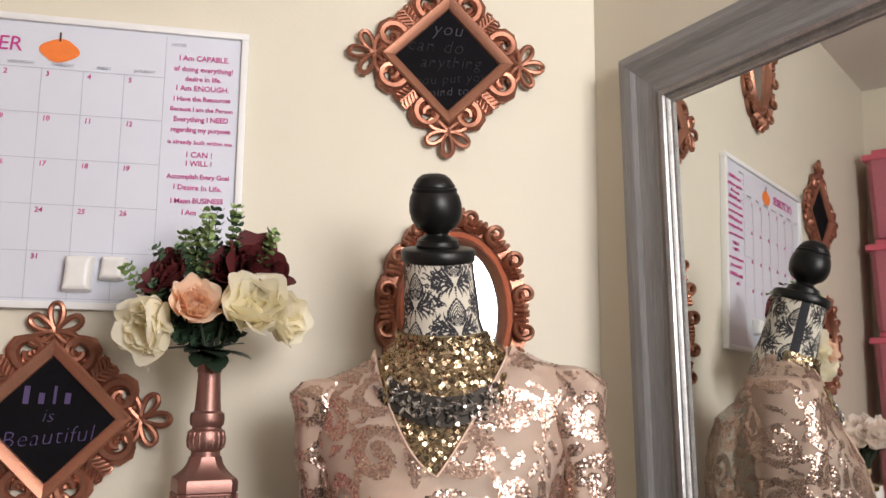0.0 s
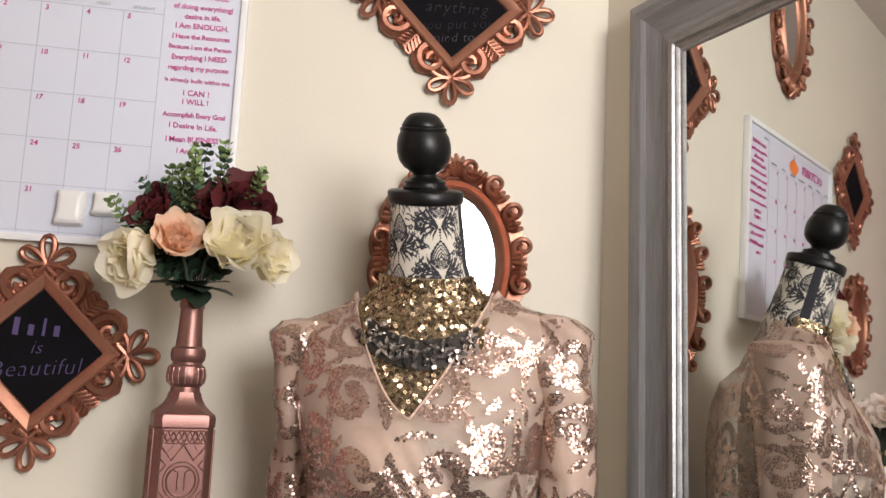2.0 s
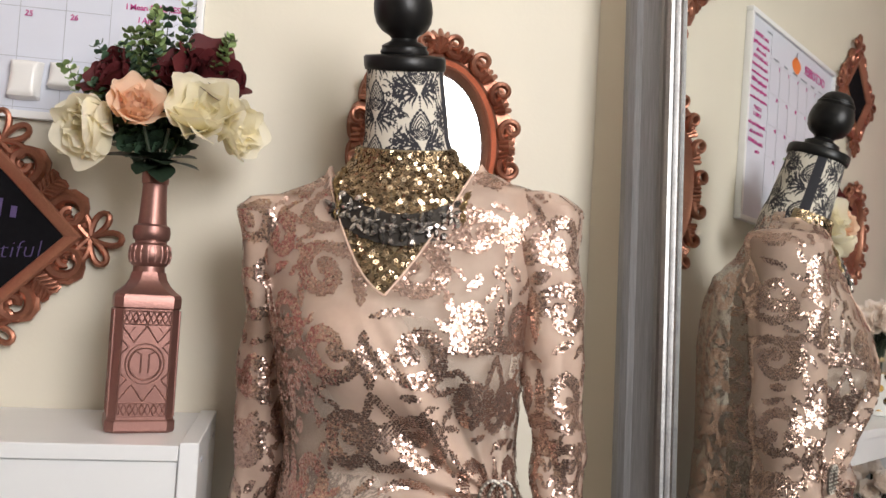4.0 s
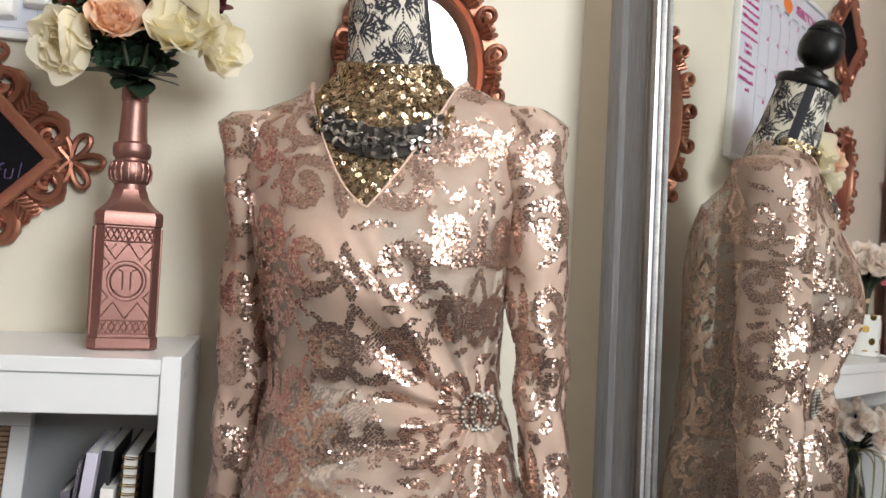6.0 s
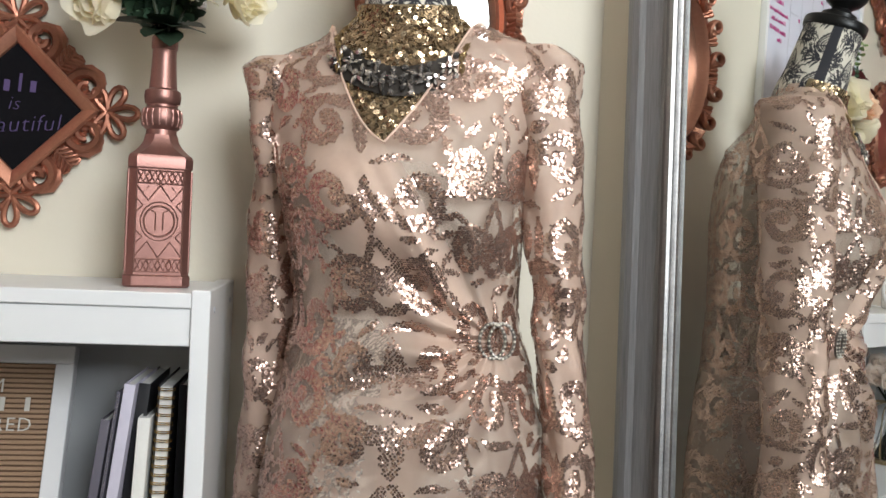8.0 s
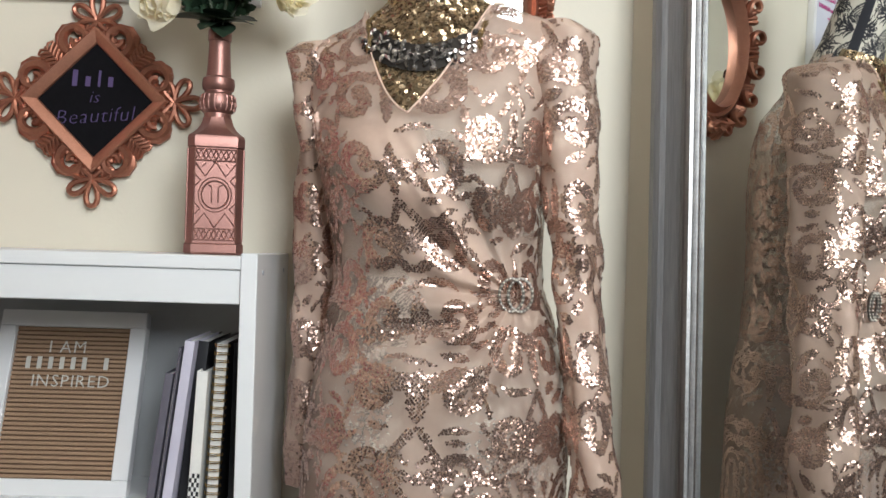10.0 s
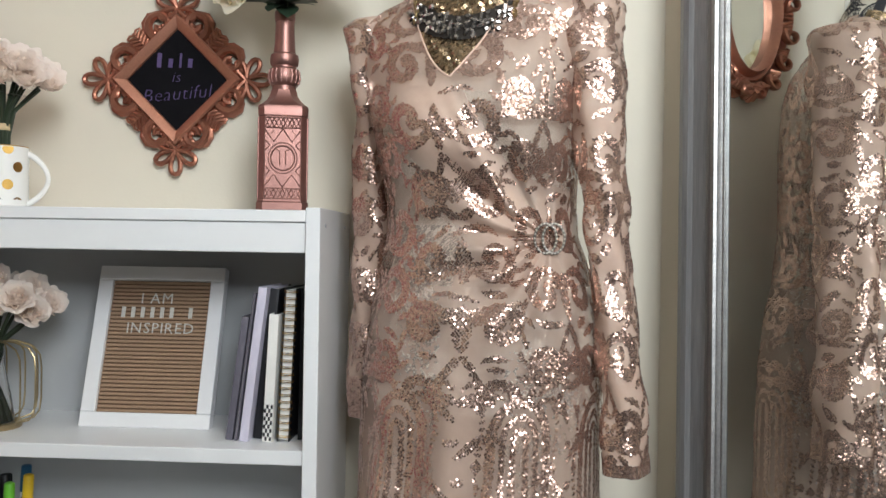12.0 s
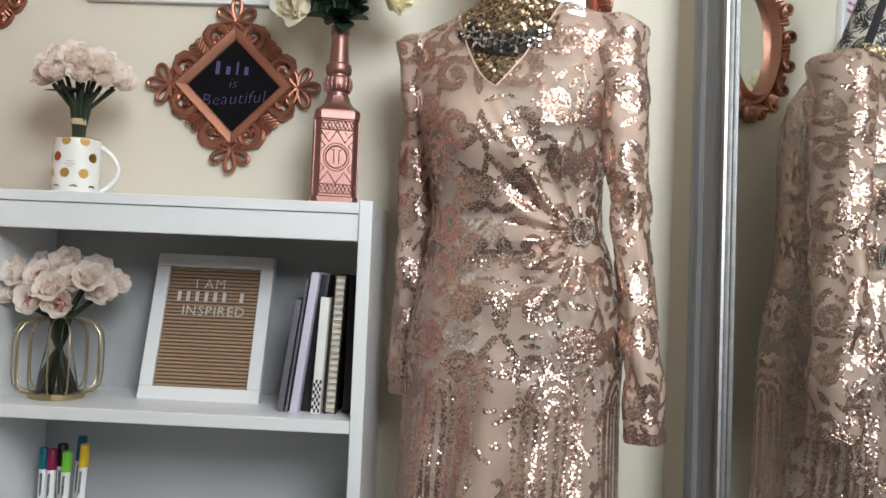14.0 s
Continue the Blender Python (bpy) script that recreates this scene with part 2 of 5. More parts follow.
def sweep(pts, radius, n=6, bm=None, closed=False, flat=1.0, up=None):
    """A tube along points; radius a number or one per point. flat squeezes it along up."""
    bm = bm or bmesh.new()
    pts = [Vector(p) for p in pts]
    N = len(pts)
    rad = [radius] * N if isinstance(radius, (int, float)) else list(radius)
    up = Vector(up) if up else None
    rings, prev = [], None
    for i, p in enumerate(pts):
        t = (pts[(i + 1) % N] - pts[i - 1]) if closed else (pts[min(i + 1, N - 1)] - pts[max(i - 1, 0)])
        t.normalize()
        if up:
            a = t.cross(up)
            b = up
            a.normalize()
        else:
            ref = prev if prev is not None else (Vector((0, 0, 1)) if abs(t.z) < 0.9 else Vector((1, 0, 0)))
            a = t.cross(ref).normalized()
            b = a.cross(t).normalized()
            prev = b
        rings.append([bm.verts.new(p + a * rad[i] * math.cos(2 * math.pi * k / n) + b * rad[i] * flat * math.sin(2 * math.pi * k / n)) for k in range(n)])
    for i in range(N if closed else N - 1):
        r0, r1 = rings[i], rings[(i + 1) % N]
        for k in range(n):
            bm.faces.new((r0[k], r0[(k + 1) % n], r1[(k + 1) % n], r1[k]))
    if not closed:
        bm.faces.new(rings[0][::-1]), bm.faces.new(rings[-1])
    return bm


def grid(fn, nu, nv, bm=None, closed_u=False, flip=False):
    """A sheet of fn(u, v), u and v from 0 to 1."""
    bm = bm or bmesh.new()
    cols = nu if closed_u else nu + 1
    vs = [[bm.verts.new(fn(i / nu, j / nv)) for i in range(cols)] for j in range(nv + 1)]
    for j in range(nv):
        for i in range(nu):
            k = (i + 1) % cols
            bm.faces.new((vs[j][i], vs[j][k], vs[j + 1][k], vs[j + 1][i]))
    return bm


def text_mesh(body, size, extrude=0.0004, align="LEFT", space=1.0, shear=0.0, bold=0.0):
    cu = bpy.data.curves.new("txt", "FONT")
    cu.body, cu.size, cu.extrude, cu.align_x, cu.space_character, cu.shear = body, size, extrude, align, space, shear
    cu.resolution_u, cu.offset = 2, bold
    ob = bpy.data.objects.new("txt", cu)
    scene.collection.objects.link(ob)
    dg = bpy.context.evaluated_depsgraph_get()
    me = bpy.data.meshes.new_from_object(ob.evaluated_get(dg))
    bpy.data.objects.remove(ob)
    return me


def writing(name, body, size, material, parent, m, align="LEFT", space=1.0, shear=0.0, label="", bold=0.0):
    me = text_mesh(body, size, 0.0004, align, space, shear, bold)
    me.materials.clear()
    me.materials.append(material)
    ob = new(name, me)
    ob.parent = parent
    ob.matrix_basis = m
    if label:
        ob["label"] = label
    return ob


@functools.lru_cache(None)
def glyph(ch, shear, bold, material):
    """One letter at unit size, and how far it moves the pen."""
    me = text_mesh(ch, 1.0, 0.014, "LEFT", 1.0, shear, bold)
    me.materials.clear()
    me.materials.append(bpy.data.materials[material])
    right = lambda m: max(v.co.x for v in m.vertices)
    pair, one = text_mesh(ch + "l", 1.0), text_mesh("l", 1.0)
    return me, right(pair) - right(one)


def lettering(name, body, size, material, parent, m, space=1.0, shear=0.0, bold=0.0):
    """Words set letter by letter about their middle, each letter a part."""
    pens, x = [], 0.0
    for ch in body:
        pens.append(x)
        x += (glyph(ch, shear, bold, material.name)[1] if ch != " " else 0.32) * size * space
    for ch, p in zip(body, pens):
        if ch != " ":
            ob = new(name, glyph(ch, shear, bold, material.name)[0])
            ob.parent = parent
            ob.matrix_basis = m @ Matrix.Translation((p - x / 2, 0, 0)) @ Matrix.Scale(size, 4)


UPRIGHT = pose(0, 0, 0, 90, 0, 0)     # lays x, y of a drawing onto a wall that faces south

# ---- the room ----
T = 0.12
e_end = CORNER + EAST * ((ROOM_N - ROOM_S) / 0.944 * 1.0)
tagged(part("floor", box(ROOM_W - T, e_end.x + T + 0.1, ROOM_S - T, ROOM_N + T, -0.1, 0), FLOORM), "unseen floor, kept dark to cut bounced light", "floor", kind="structure")
tagged(part("ceiling", box(ROOM_W - T, e_end.x + T + 0.1, ROOM_S - T, ROOM_N + T, CEIL, CEIL + 0.1), CEILM), "white painted ceiling", "ceiling", kind="structure")
tagged(part("wall_north", box(ROOM_W - T, CORNER.x + 0.25, ROOM_N, ROOM_N + T, 0, CEIL), WALL), "cream painted plaster wall", "wall", kind="structure")
tagged(part("wall_west", box(ROOM_W - T, ROOM_W, ROOM_S - T, ROOM_N, 0, CEIL), WALL), "cream painted plaster wall", "wall", kind="structure")
_ang = math.degrees(math.atan2(EAST.y, EAST.x))
_len = (e_end - CORNER).length
tagged(part("wall_east", box(0.0, _len + 0.15, 0, T, 0, CEIL), WALL, m=pose(CORNER.x, CORNER.y - 0.001, 0, 0, 0, _ang)), "cream painted slanted wall behind the mirror", "wall", kind="structure")
_bm = box(ROOM_W, WIN[0], ROOM_S - T, ROOM_S, 0, CEIL)
box(WIN[1], e_end.x + T, ROOM_S - T, ROOM_S, 0, CEIL, bm=_bm)
_bm = merge(_bm, box(WIN[0], WIN[1], ROOM_S - T, ROOM_S, 0, WIN[2]))
_bm = merge(_bm, box(WIN[0], WIN[1], ROOM_S - T, ROOM_S, WIN[3], CEIL))
tagged(part("wall_south", _bm, WALL_S), "unseen wall with a wide window, kept dark to cut bounced light", "wall", kind="structure")
_win = base("window_1", pose(0, ROOM_S - 0.09, 0), "wide white framed window", "window", kind="structure")
_fr = 0.05
for a in ((WIN[0], WIN[1], WIN[2], WIN[2] + _fr), (WIN[0], WIN[1], WIN[3] - _fr, WIN[3]), (WIN[0], WIN[0] + _fr, WIN[2] + _fr, WIN[3] - _fr), (WIN[1] - _fr, WIN[1], WIN[2] + _fr, WIN[3] - _fr), (0.87, 0.91, WIN[2] + _fr, WIN[3] - _fr)):
    part("window_frame", box(a[0], a[1], -0.02, 0.02, a[2], a[3], 0.004), PLASTIC, _win)
for a in ((WIN[0] + _fr, 0.87), (0.91, WIN[1] - _fr)):
    _p = part("pane", box(a[0], a[1], -0.002, 0.002, WIN[2] + _fr, WIN[3] - _fr), GLASS, _win)
    _p.visible_shadow = False
part("window_sill", box(WIN[0] - 0.04, WIN[1] + 0.04, 0.092, 0.13, WIN[2] - 0.03, WIN[2] - 0.002, 0.004), PLASTIC, _win)

# ---- floor mirror against the slanted wall ----
# local x runs along the slanted wall towards the room, y out of the glass, z up
MIR_N = Vector((0.944, 0.329, -0.018)).normalized()
MIR_C = 0.968
_z = Vector((0, 0, 1)) - MIR_N * MIR_N.z
_z.normalize()
_x = Vector((0.329, -0.944, 0)).normalized()
_y = -MIR_N
_z = _x.cross(_y).normalized() if _x.cross(_y).z > 0 else _y.cross(_x).normalized()
MIR_L = 1.196                        # y of the glass's far edge at mid height
_o = Vector(((MIR_C - 0.329 * MIR_L) / 0.944, MIR_L, 0))
MIR_M = Matrix((( _x.x, _y.x, _z.x, _o.x), (_x.y, _y.y, _z.y, _o.y), (_x.z, _y.z, _z.z, 0.003), (0, 0, 0, 1)))
MW, ML, MH, MS = 0.62, 0.085, 1.742, 0.021       # glass width, wood rail width, glass top, silver liner width


def mirror_rail(a, b, inward):
    """Moulded rail between two outer corners a and b (x, z), mitred; returns wood and silver meshes."""
    woods, silvers = bmesh.new(), bmesh.new()
    a, b, c = Vector((a[0], 0, a[1])), Vector((b[0], 0, b[1])), Vector((inward[0], 0, inward[1]))
    d = (b - a).normalized()
    W = ML + MS
    # (distance inwards from the outer edge, height over the glass)
    wood = [(0, -0.022), (0, 0.012), (0.006, 0.020), (0.020, 0.023), (0.032, 0.021), (0.040, 0.016), (0.070, 0.011), (ML - 0.006, 0.013), (ML, 0.011), (ML, -0.022)]
    silver = [(ML, -0.01), (ML, 0.013), (ML + 0.003, 0.016), (ML + 0.009, 0.014), (ML + 0.011, 0.009), (ML + 0.014, 0.010), (ML + 0.016, 0.008), (ML + 0.018, 0.005), (ML + MS, 0.004), (ML + MS, -0.004)]
    for bm, prof in ((woods, wood), (silvers, silver)):
        r0 = [bm.verts.new(a + c * u + d * u + Vector((0, h, 0))) for u, h in prof]
        r1 = [bm.verts.new(b + c * u - d * u + Vector((0, h, 0))) for u, h in prof]
        for k in range(len(prof)):
            j = (k + 1) % len(prof)
            bm.faces.new((r0[k], r0[j], r1[j], r1[k]))
        bm.faces.new(r0), bm.faces.new(r1[::-1])
    return woods, silvers


MIR_M = MIR_M @ pose(0, 0, MH + 0.004) @ pose(0, 0, 0, 0, -2.5, 0) @ pose(0, 0, -MH)
mirror = base("floor_mirror", MIR_M, "tall leaning mirror in a grey wood frame with silver liner", "mirror")
_W = ML + MS - 0.003
_x0, _x1, _z0, _z1 = -_W, MW + _W, 0.0, MH + _W
for a, b, c in (((_x0, _z0), (_x0, _z1), (1, 0)), ((_x0, _z1), (_x1, _z1), (0, -1)), ((_x1, _z1), (_x1, _z0), (-1, 0)), ((_x1, _z0), (_x0, _z0), (0, 1))):
    w, s = mirror_rail(a, b, c)
    rail = part("rail", w, GREYWOOD if c[0] else GREYWOOD_H, mirror, "grey stained wood rail", edge=20)
    part("liner", s, SILVER, rail, "worn silver leaf liner", edge=20)
part("glass", box(0 - 0.004, MW + 0.004, -0.004, 0, _W - 0.004, MH + 0.004), MIRROR, mirror, "clear mirror glass")
part("backing", box(_x0 + 0.02, _x1 - 0.02, -0.014, -0.005, 0.02, _z1 - 0.02), BROWN, mirror)

# ---- things on the north wall ----
BX0, BX1, BZ0, BZ1 = -0.580, -0.022, 1.406, 1.862
board = base("whiteboard_calendar", pose(0, ROOM_N, 0), "white dry-erase month calendar in white aluminium frame, handwritten in magenta", "whiteboard")
_bm = box(BX0 + 0.004, BX1 - 0.004, -0.009, -0.001, BZ0 + 0.004, BZ1 - 0.004)
panel = part("panel", _bm, BOARD, board, "glossy white writing panel")
for a in ((BX0, BX1, BZ0, BZ0 + 0.011), (BX0, BX1, BZ1 - 0.011, BZ1), (BX0, BX0 + 0.011, BZ0 + 0.011, BZ1 - 0.011), (BX1 - 0.011, BX1, BZ0 + 0.011, BZ1 - 0.011)):
    part("frame", box(a[0], a[1], -0.016, -0.0005, a[2], a[3], 0.002), BOARD_FRAME, board)
# printed lines: seven day columns, then the notes column
_cols = [-0.150 - 0.0605 * k for k in range(7)]
_rowz = [1.778 - 0.0712 * k for k in range(6)]
_yf = -0.0095
for x in _cols:
    part("printed_line", box(x - 0.0004, x + 0.0004, _yf - 0.0002, _yf + 0.0002, 1.419, 1.778 if x != _cols[0] else 1.848), LINE, panel)
for z in _rowz:
    part("printed_line", box(BX0 + 0.014, _cols[0] - 0.0007, _yf - 0.0002, _yf + 0.0002, z - 0.0004, z + 0.0004), LINE, panel)
_col_x = [_cols[0] - 0.0605 * (7 - k) for k in range(7)]


_hand = random.Random(12)


def board_text(body, x, z, size, material=MAGENTA, align="LEFT", name="writing", shear=0.0):
    tilt = _hand.uniform(-1.6, 1.6) if material is MAGENTA else 0.0
    return writing(name, body, size, material, board, pose(x, _yf - 0.0008, z, 0, tilt, 0) @ UPRIGHT, align, 0.95 if material is LINE else _hand.uniform(0.9, 1.02), shear, bold=0.00010 if material is MAGENTA and size < 0.03 else 0.0)


for k, d in enumerate("SUNDAY MONDAY TUESDAY WEDNESDAY THURSDAY FRIDAY SATURDAY".split()):
    board_text(d, _col_x[k] + 0.030, 1.783, 0.0068, LINE, "CENTER", "day_name")
board_text("NOTES", -0.142, 1.832, 0.0075, LINE, "LEFT", "heading")
for day in range(1, 32):
    k = day + 1
    board_text(str(day), _col_x[k % 7] + 0.006, _rowz[k // 7] - 0.0125, 0.0115, MAGENTA, "LEFT", "date", 0.1)
board_text("OCTOBER", -0.362, 1.803, 0.033, MAGENTA, "RIGHT", "month", 0.1)
for k, (line, s) in enumerate((("I Am CAPABLE.", 0.0124), ("of doing everything!", 0.0116), ("desire in life.", 0.0116), ("I Am ENOUGH.", 0.0124), ("I Have the Resources", 0.0110), ("Because I am the Person", 0.0100), ("Everything I NEED", 0.0118), ("regarding my purpose", 0.0112), ("is already built within me", 0.0096), ("I CAN !", 0.0124), ("I WILL !", 0.0120), ("Accomplish Every Goal", 0.0110), ("I Desire In Life.", 0.0118), ("I Mean BUSINESS", 0.0120), ("I Am", 0.0120))):
    z = (1.810, 1.792, 1.776, 1.760, 1.743, 1.726, 1.709, 1.692, 1.672, 1.651, 1.637, 1.616, 1.598, 1.577, 1.558)[k]
    board_text(line, -0.0905, z, s, MAGENTA, "CENTER" if k != 14 else "RIGHT")
# drawn pumpkin
_bm = bmesh.new()
_vs = []
for k in range(36):
    a = 2 * math.pi * k / 36
    r = 1 + 0.06 * math.cos(4 * a + 0.6)
    _vs.append(_bm.verts.new((-0.308 + 0.0285 * r * math.cos(a), _yf - 0.0006, 1.808 + 0.0185 * r * math.sin(a))))
_bm.faces.new(_vs)
pumpkin = part("pumpkin_drawing", _bm, ORANGE, board, "orange marker drawing of a pumpkin")
part("stalk", box(-0.3095, -0.3065, _yf - 0.001, _yf - 0.0004, 1.823, 1.838), BROWN, pumpkin)


def magnet(x, z, w, h, label):
    """A cushion-shaped plastic holder, waisted in the middle."""
    def f(u, v):
        a, b = (u - 0.5) * 2, (v - 0.5) * 2
        edge = max(0.0, 1 - max(abs(a), abs(b)) ** 5)
        waist = 1 - 0.10 * (1 - b * b)
        return (a * w / 2 * waist * (1 - 0.06 * b * b) + 0.0015 * b, -0.022 * edge ** 0.45 * (0.8 + 0.2 * b * b), b * h / 2 * (1 - 0.06 * a * a))
    bm = grid(f, 16, 16)
    ob = part("magnetic_holder", bm, PLASTIC, None, m=pose(x, ROOM_N - 0.0100, z))
    return tagged(ob, label, "magnet", "magnets on the board")


magnet(-0.2560, 1.4600, 0.046, 0.057, "white glossy plastic magnetic holder on the whiteboard")
magnet(-0.2070, 1.4695, 0.040, 0.038, "small white plastic magnetic holder on the whiteboard")


# -- ornate diamond plaques; drawn in x, z, relief towards -y --
def spiral(cx, cz, r0, r1, a0, turns, n=22):
    return [(cx + (r0 + (r1 - r0) * t / n) * math.cos(a0 + turns * 2 * math.pi * t / n), 0, cz + (r0 + (r1 - r0) * t / n) * math.sin(a0 + turns * 2 * math.pi * t / n)) for t in range(n + 1)]


def on(pts, y):
    return [(p[0], y, p[2]) for p in pts]


def plaque_frame(bm, h, w):
    """Bevelled square on its corner: inner half-diagonal h, width w measured along the diagonal."""
    prof = [(0.0, 0.010), (0.002, 0.014), (w * 0.55, 0.020), (w * 0.85, 0.022), (w, 0.019), (w, 0.002)]
    rings = []
    for k in range(4):
        d = Vector((math.cos(math.pi / 2 * k), 0, math.sin(math.pi / 2 * k)))
        rings.append([bm.verts.new(d * (h + u) + Vector((0, -y, 0))) for u, y in prof])
    for k in range(4):
        a, b = rings[k], rings[(k + 1) % 4]
        for j in range(len(prof) - 1):
            bm.faces.new((a[j], a[j + 1], b[j + 1], b[j]))


def corner_flower(d):
    """Five looped petals round the corner that points along angle d (degrees)."""
    bm = bmesh.new()
    for off, L, wd in ((0, 0.043, 0.0125), (60, 0.041, 0.0120), (-60, 0.041, 0.0120), (116, 0.036, 0.0105), (-116, 0.036, 0.0105)):
        a = radians(off)
        pts = []
        for t in range(16):
            s = 2 * math.pi * t / 16
            r = L * (0.5 - 0.5 * math.cos(s))
            q = wd * math.sin(s) * (0.35 + 0.65 * (0.5 - 0.5 * math.cos(s)))
            pts.append((r * math.cos(a) - q * math.sin(a), -0.0105 - 0.003 * math.sin(s / 2), r * math.sin(a) + q * math.cos(a)))
        sweep(pts, 0.0046, 7, bm, closed=True)
    for v in bm.verts:
        v.co.x += 0.127
    bm.transform(Matrix.Rotation(-radians(d), 4, "Y"))
    return bm


def side_leaf(d):
    """Square leaf with chevron ribs in the middle of one side."""
    bm = box(-0.018, 0.018, -0.011, -0.001, -0.016, 0.016, 0.003, 1)
    for k in range(5):
        z = -0.015 + 0.0072 * k
        for s in (-1, 1):
            sweep([(0, -0.0125, z + 0.0), (s * 0.008, -0.0125, z + 0.005), (s * 0.0165, -0.011, z + 0.009 if z + 0.009 < 0.017 else 0.017)], (0.0024, 0.0024, 0.0014), 5, bm)
    sweep([(0, -0.0125, -0.018), (0, -0.013, 0.018)], 0.0022, 5, bm)
    bm.transform(Matrix.Translation((0, 0, 0.098)))
    bm.transform(Matrix.Rotation(-radians(d - 90), 4, "Y"))
    return bm


def side_scroll(d, s):
    """C-scroll and tendril beside a leaf, s = 1 or -1 for its two sides."""
    bm = bmesh.new()
    n = 40
    pts, rad = [], []
    for t in range(n + 1):
        f = t / n
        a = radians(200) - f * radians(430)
        r = 0.0250 * (1 - 0.72 * f)
        pts.append((0.046 + r * math.cos(a), -0.009 - 0.003 * math.sin(f * math.pi), 0.092 + r * math.sin(a)))
        rad.append(0.0088 * (1 - 0.45 * f))
    sweep(pts, rad, 7, bm)
    sweep(on([(0.028, 0, 0.075), (0.04, 0, 0.078), (0.052, 0, 0.083), (0.058, 0, 0.092)], -0.009), (0.005, 0.0075, 0.006, 0.003), 6, bm)
    sweep(on([(0.062, 0, 0.074), (0.070, 0, 0.082), (0.070, 0, 0.094), (0.060, 0, 0.103)], -0.009), (0.005, 0.0085, 0.0075, 0.003), 6, bm)
    sweep(on([(0.016, 0, 0.104), (0.028, 0, 0.115), (0.044, 0, 0.119), (0.058, 0, 0.113)], -0.008), (0.004, 0.0070, 0.0065, 0.003), 6, bm)
    for k in range(3):
        sweep(on([(0.024 + 0.011 * k, 0, 0.080), (0.030 + 0.010 * k, 0, 0.090), (0.040 + 0.006 * k, 0, 0.097 - 0.003 * k)], -0.0085), (0.0035, 0.0048, 0.0022), 6, bm)
    for v in bm.verts:
        v.co.x *= s
    bm.transform(Matrix.Rotation(-radians(d - 90), 4, "Y"))
    return bm


def plaque(label):
    ob = base("chalkboard_plaque", Matrix(), label, "wall plaque", "copper diamond plaques")
    bm = bmesh.new()
    plaque_frame(bm, 0.0905, 0.027)
    part("frame", bm, COPPER, ob, "bevelled copper painted frame", edge=20)
    bm = bmesh.new()
    bm.faces.new([bm.verts.new((0.0925 * math.cos(math.pi / 2 * k), -0.0105, 0.0925 * math.sin(math.pi / 2 * k))) for k in range(4)])
    bm2 = bmesh.ops.extrude_face_region(bm, geom=bm.faces[:])
    for g in bm2["geom"]:
        if isinstance(g, bmesh.types.BMVert):
            g.co.y = -0.002
    part("slate", bm, CHALK, ob, "black chalkboard")
    for d in (0, 90, 180, 270):
        part("corner_flower", corner_flower(d), COPPER_DARK, ob, "looped copper flower")
    for d in (45, 135, 225, 315):
        part("leaf", side_leaf(d), COPPER_DARK, ob, "ribbed copper leaf")
        for s in (1, -1):
            part("scroll", side_scroll(d, s), COPPER_DARK, ob, "curled copper scroll")
    return ob


def chalk(parent, body, x, z, size, material, tilt=0, shear=0.25):
    lettering("chalk_letter", body, size, material, parent, pose(x, -0.0112, z, 0, -tilt, 0) @ UPRIGHT, 1.08, shear, -0.022)


def chalk_bar(parent, x, z, w, h, material, tilt=0):
    part("chalk_bar", box(-w / 2, w / 2, -0.0004, 0.0, 0, h), material, parent, m=pose(x, -0.0108, z, 0, -tilt, 0))


p1 = plaque("copper diamond chalkboard plaque with scrolled frame above the dress form")
p1.matrix_basis = pose(0.311, ROOM_N - 0.001, 1.850)
p2 = plaque("copper diamond chalkboard plaque with violet chalk writing")
p2.matrix_basis = pose(-0.281, ROOM_N - 0.001, 1.245)
p3 = plaque("copper diamond chalkboard plaque beside the whiteboard")
p3.matrix_basis = pose(-0.770, ROOM_N - 0.001, 1.850)
for body, x, z, s, m, t in (("you", 0.0, 0.044, 0.034, PALECHALK, 0), ("can do", -0.022, 0.012, 0.034, FAINTCHALK, 0), ("anything", 0.005, -0.014, 0.030, FAINTCHALK, 3), ("you put your", 0.012, -0.040, 0.024, FAINTCHALK, 8), ("mind to", 0.0, -0.064, 0.022, PALECHALK, 8)):
    chalk(p1, body, x, z, s, m, t)
for _k, (_x, _h) in enumerate(((-0.034, 0.026), (-0.013, 0.016), (0.005, 0.026), (0.023, 0.016))):
    chalk_bar(p2, _x, 0.022, 0.008 if _k != 2 else 0.004, _h, VIOLET, -4)
chalk(p2, "is", -0.002, -0.004, 0.028, VIOLET, 0)
chalk(p2, "Beautiful", 0.0, -0.036, 0.034, VIOLET, 5)


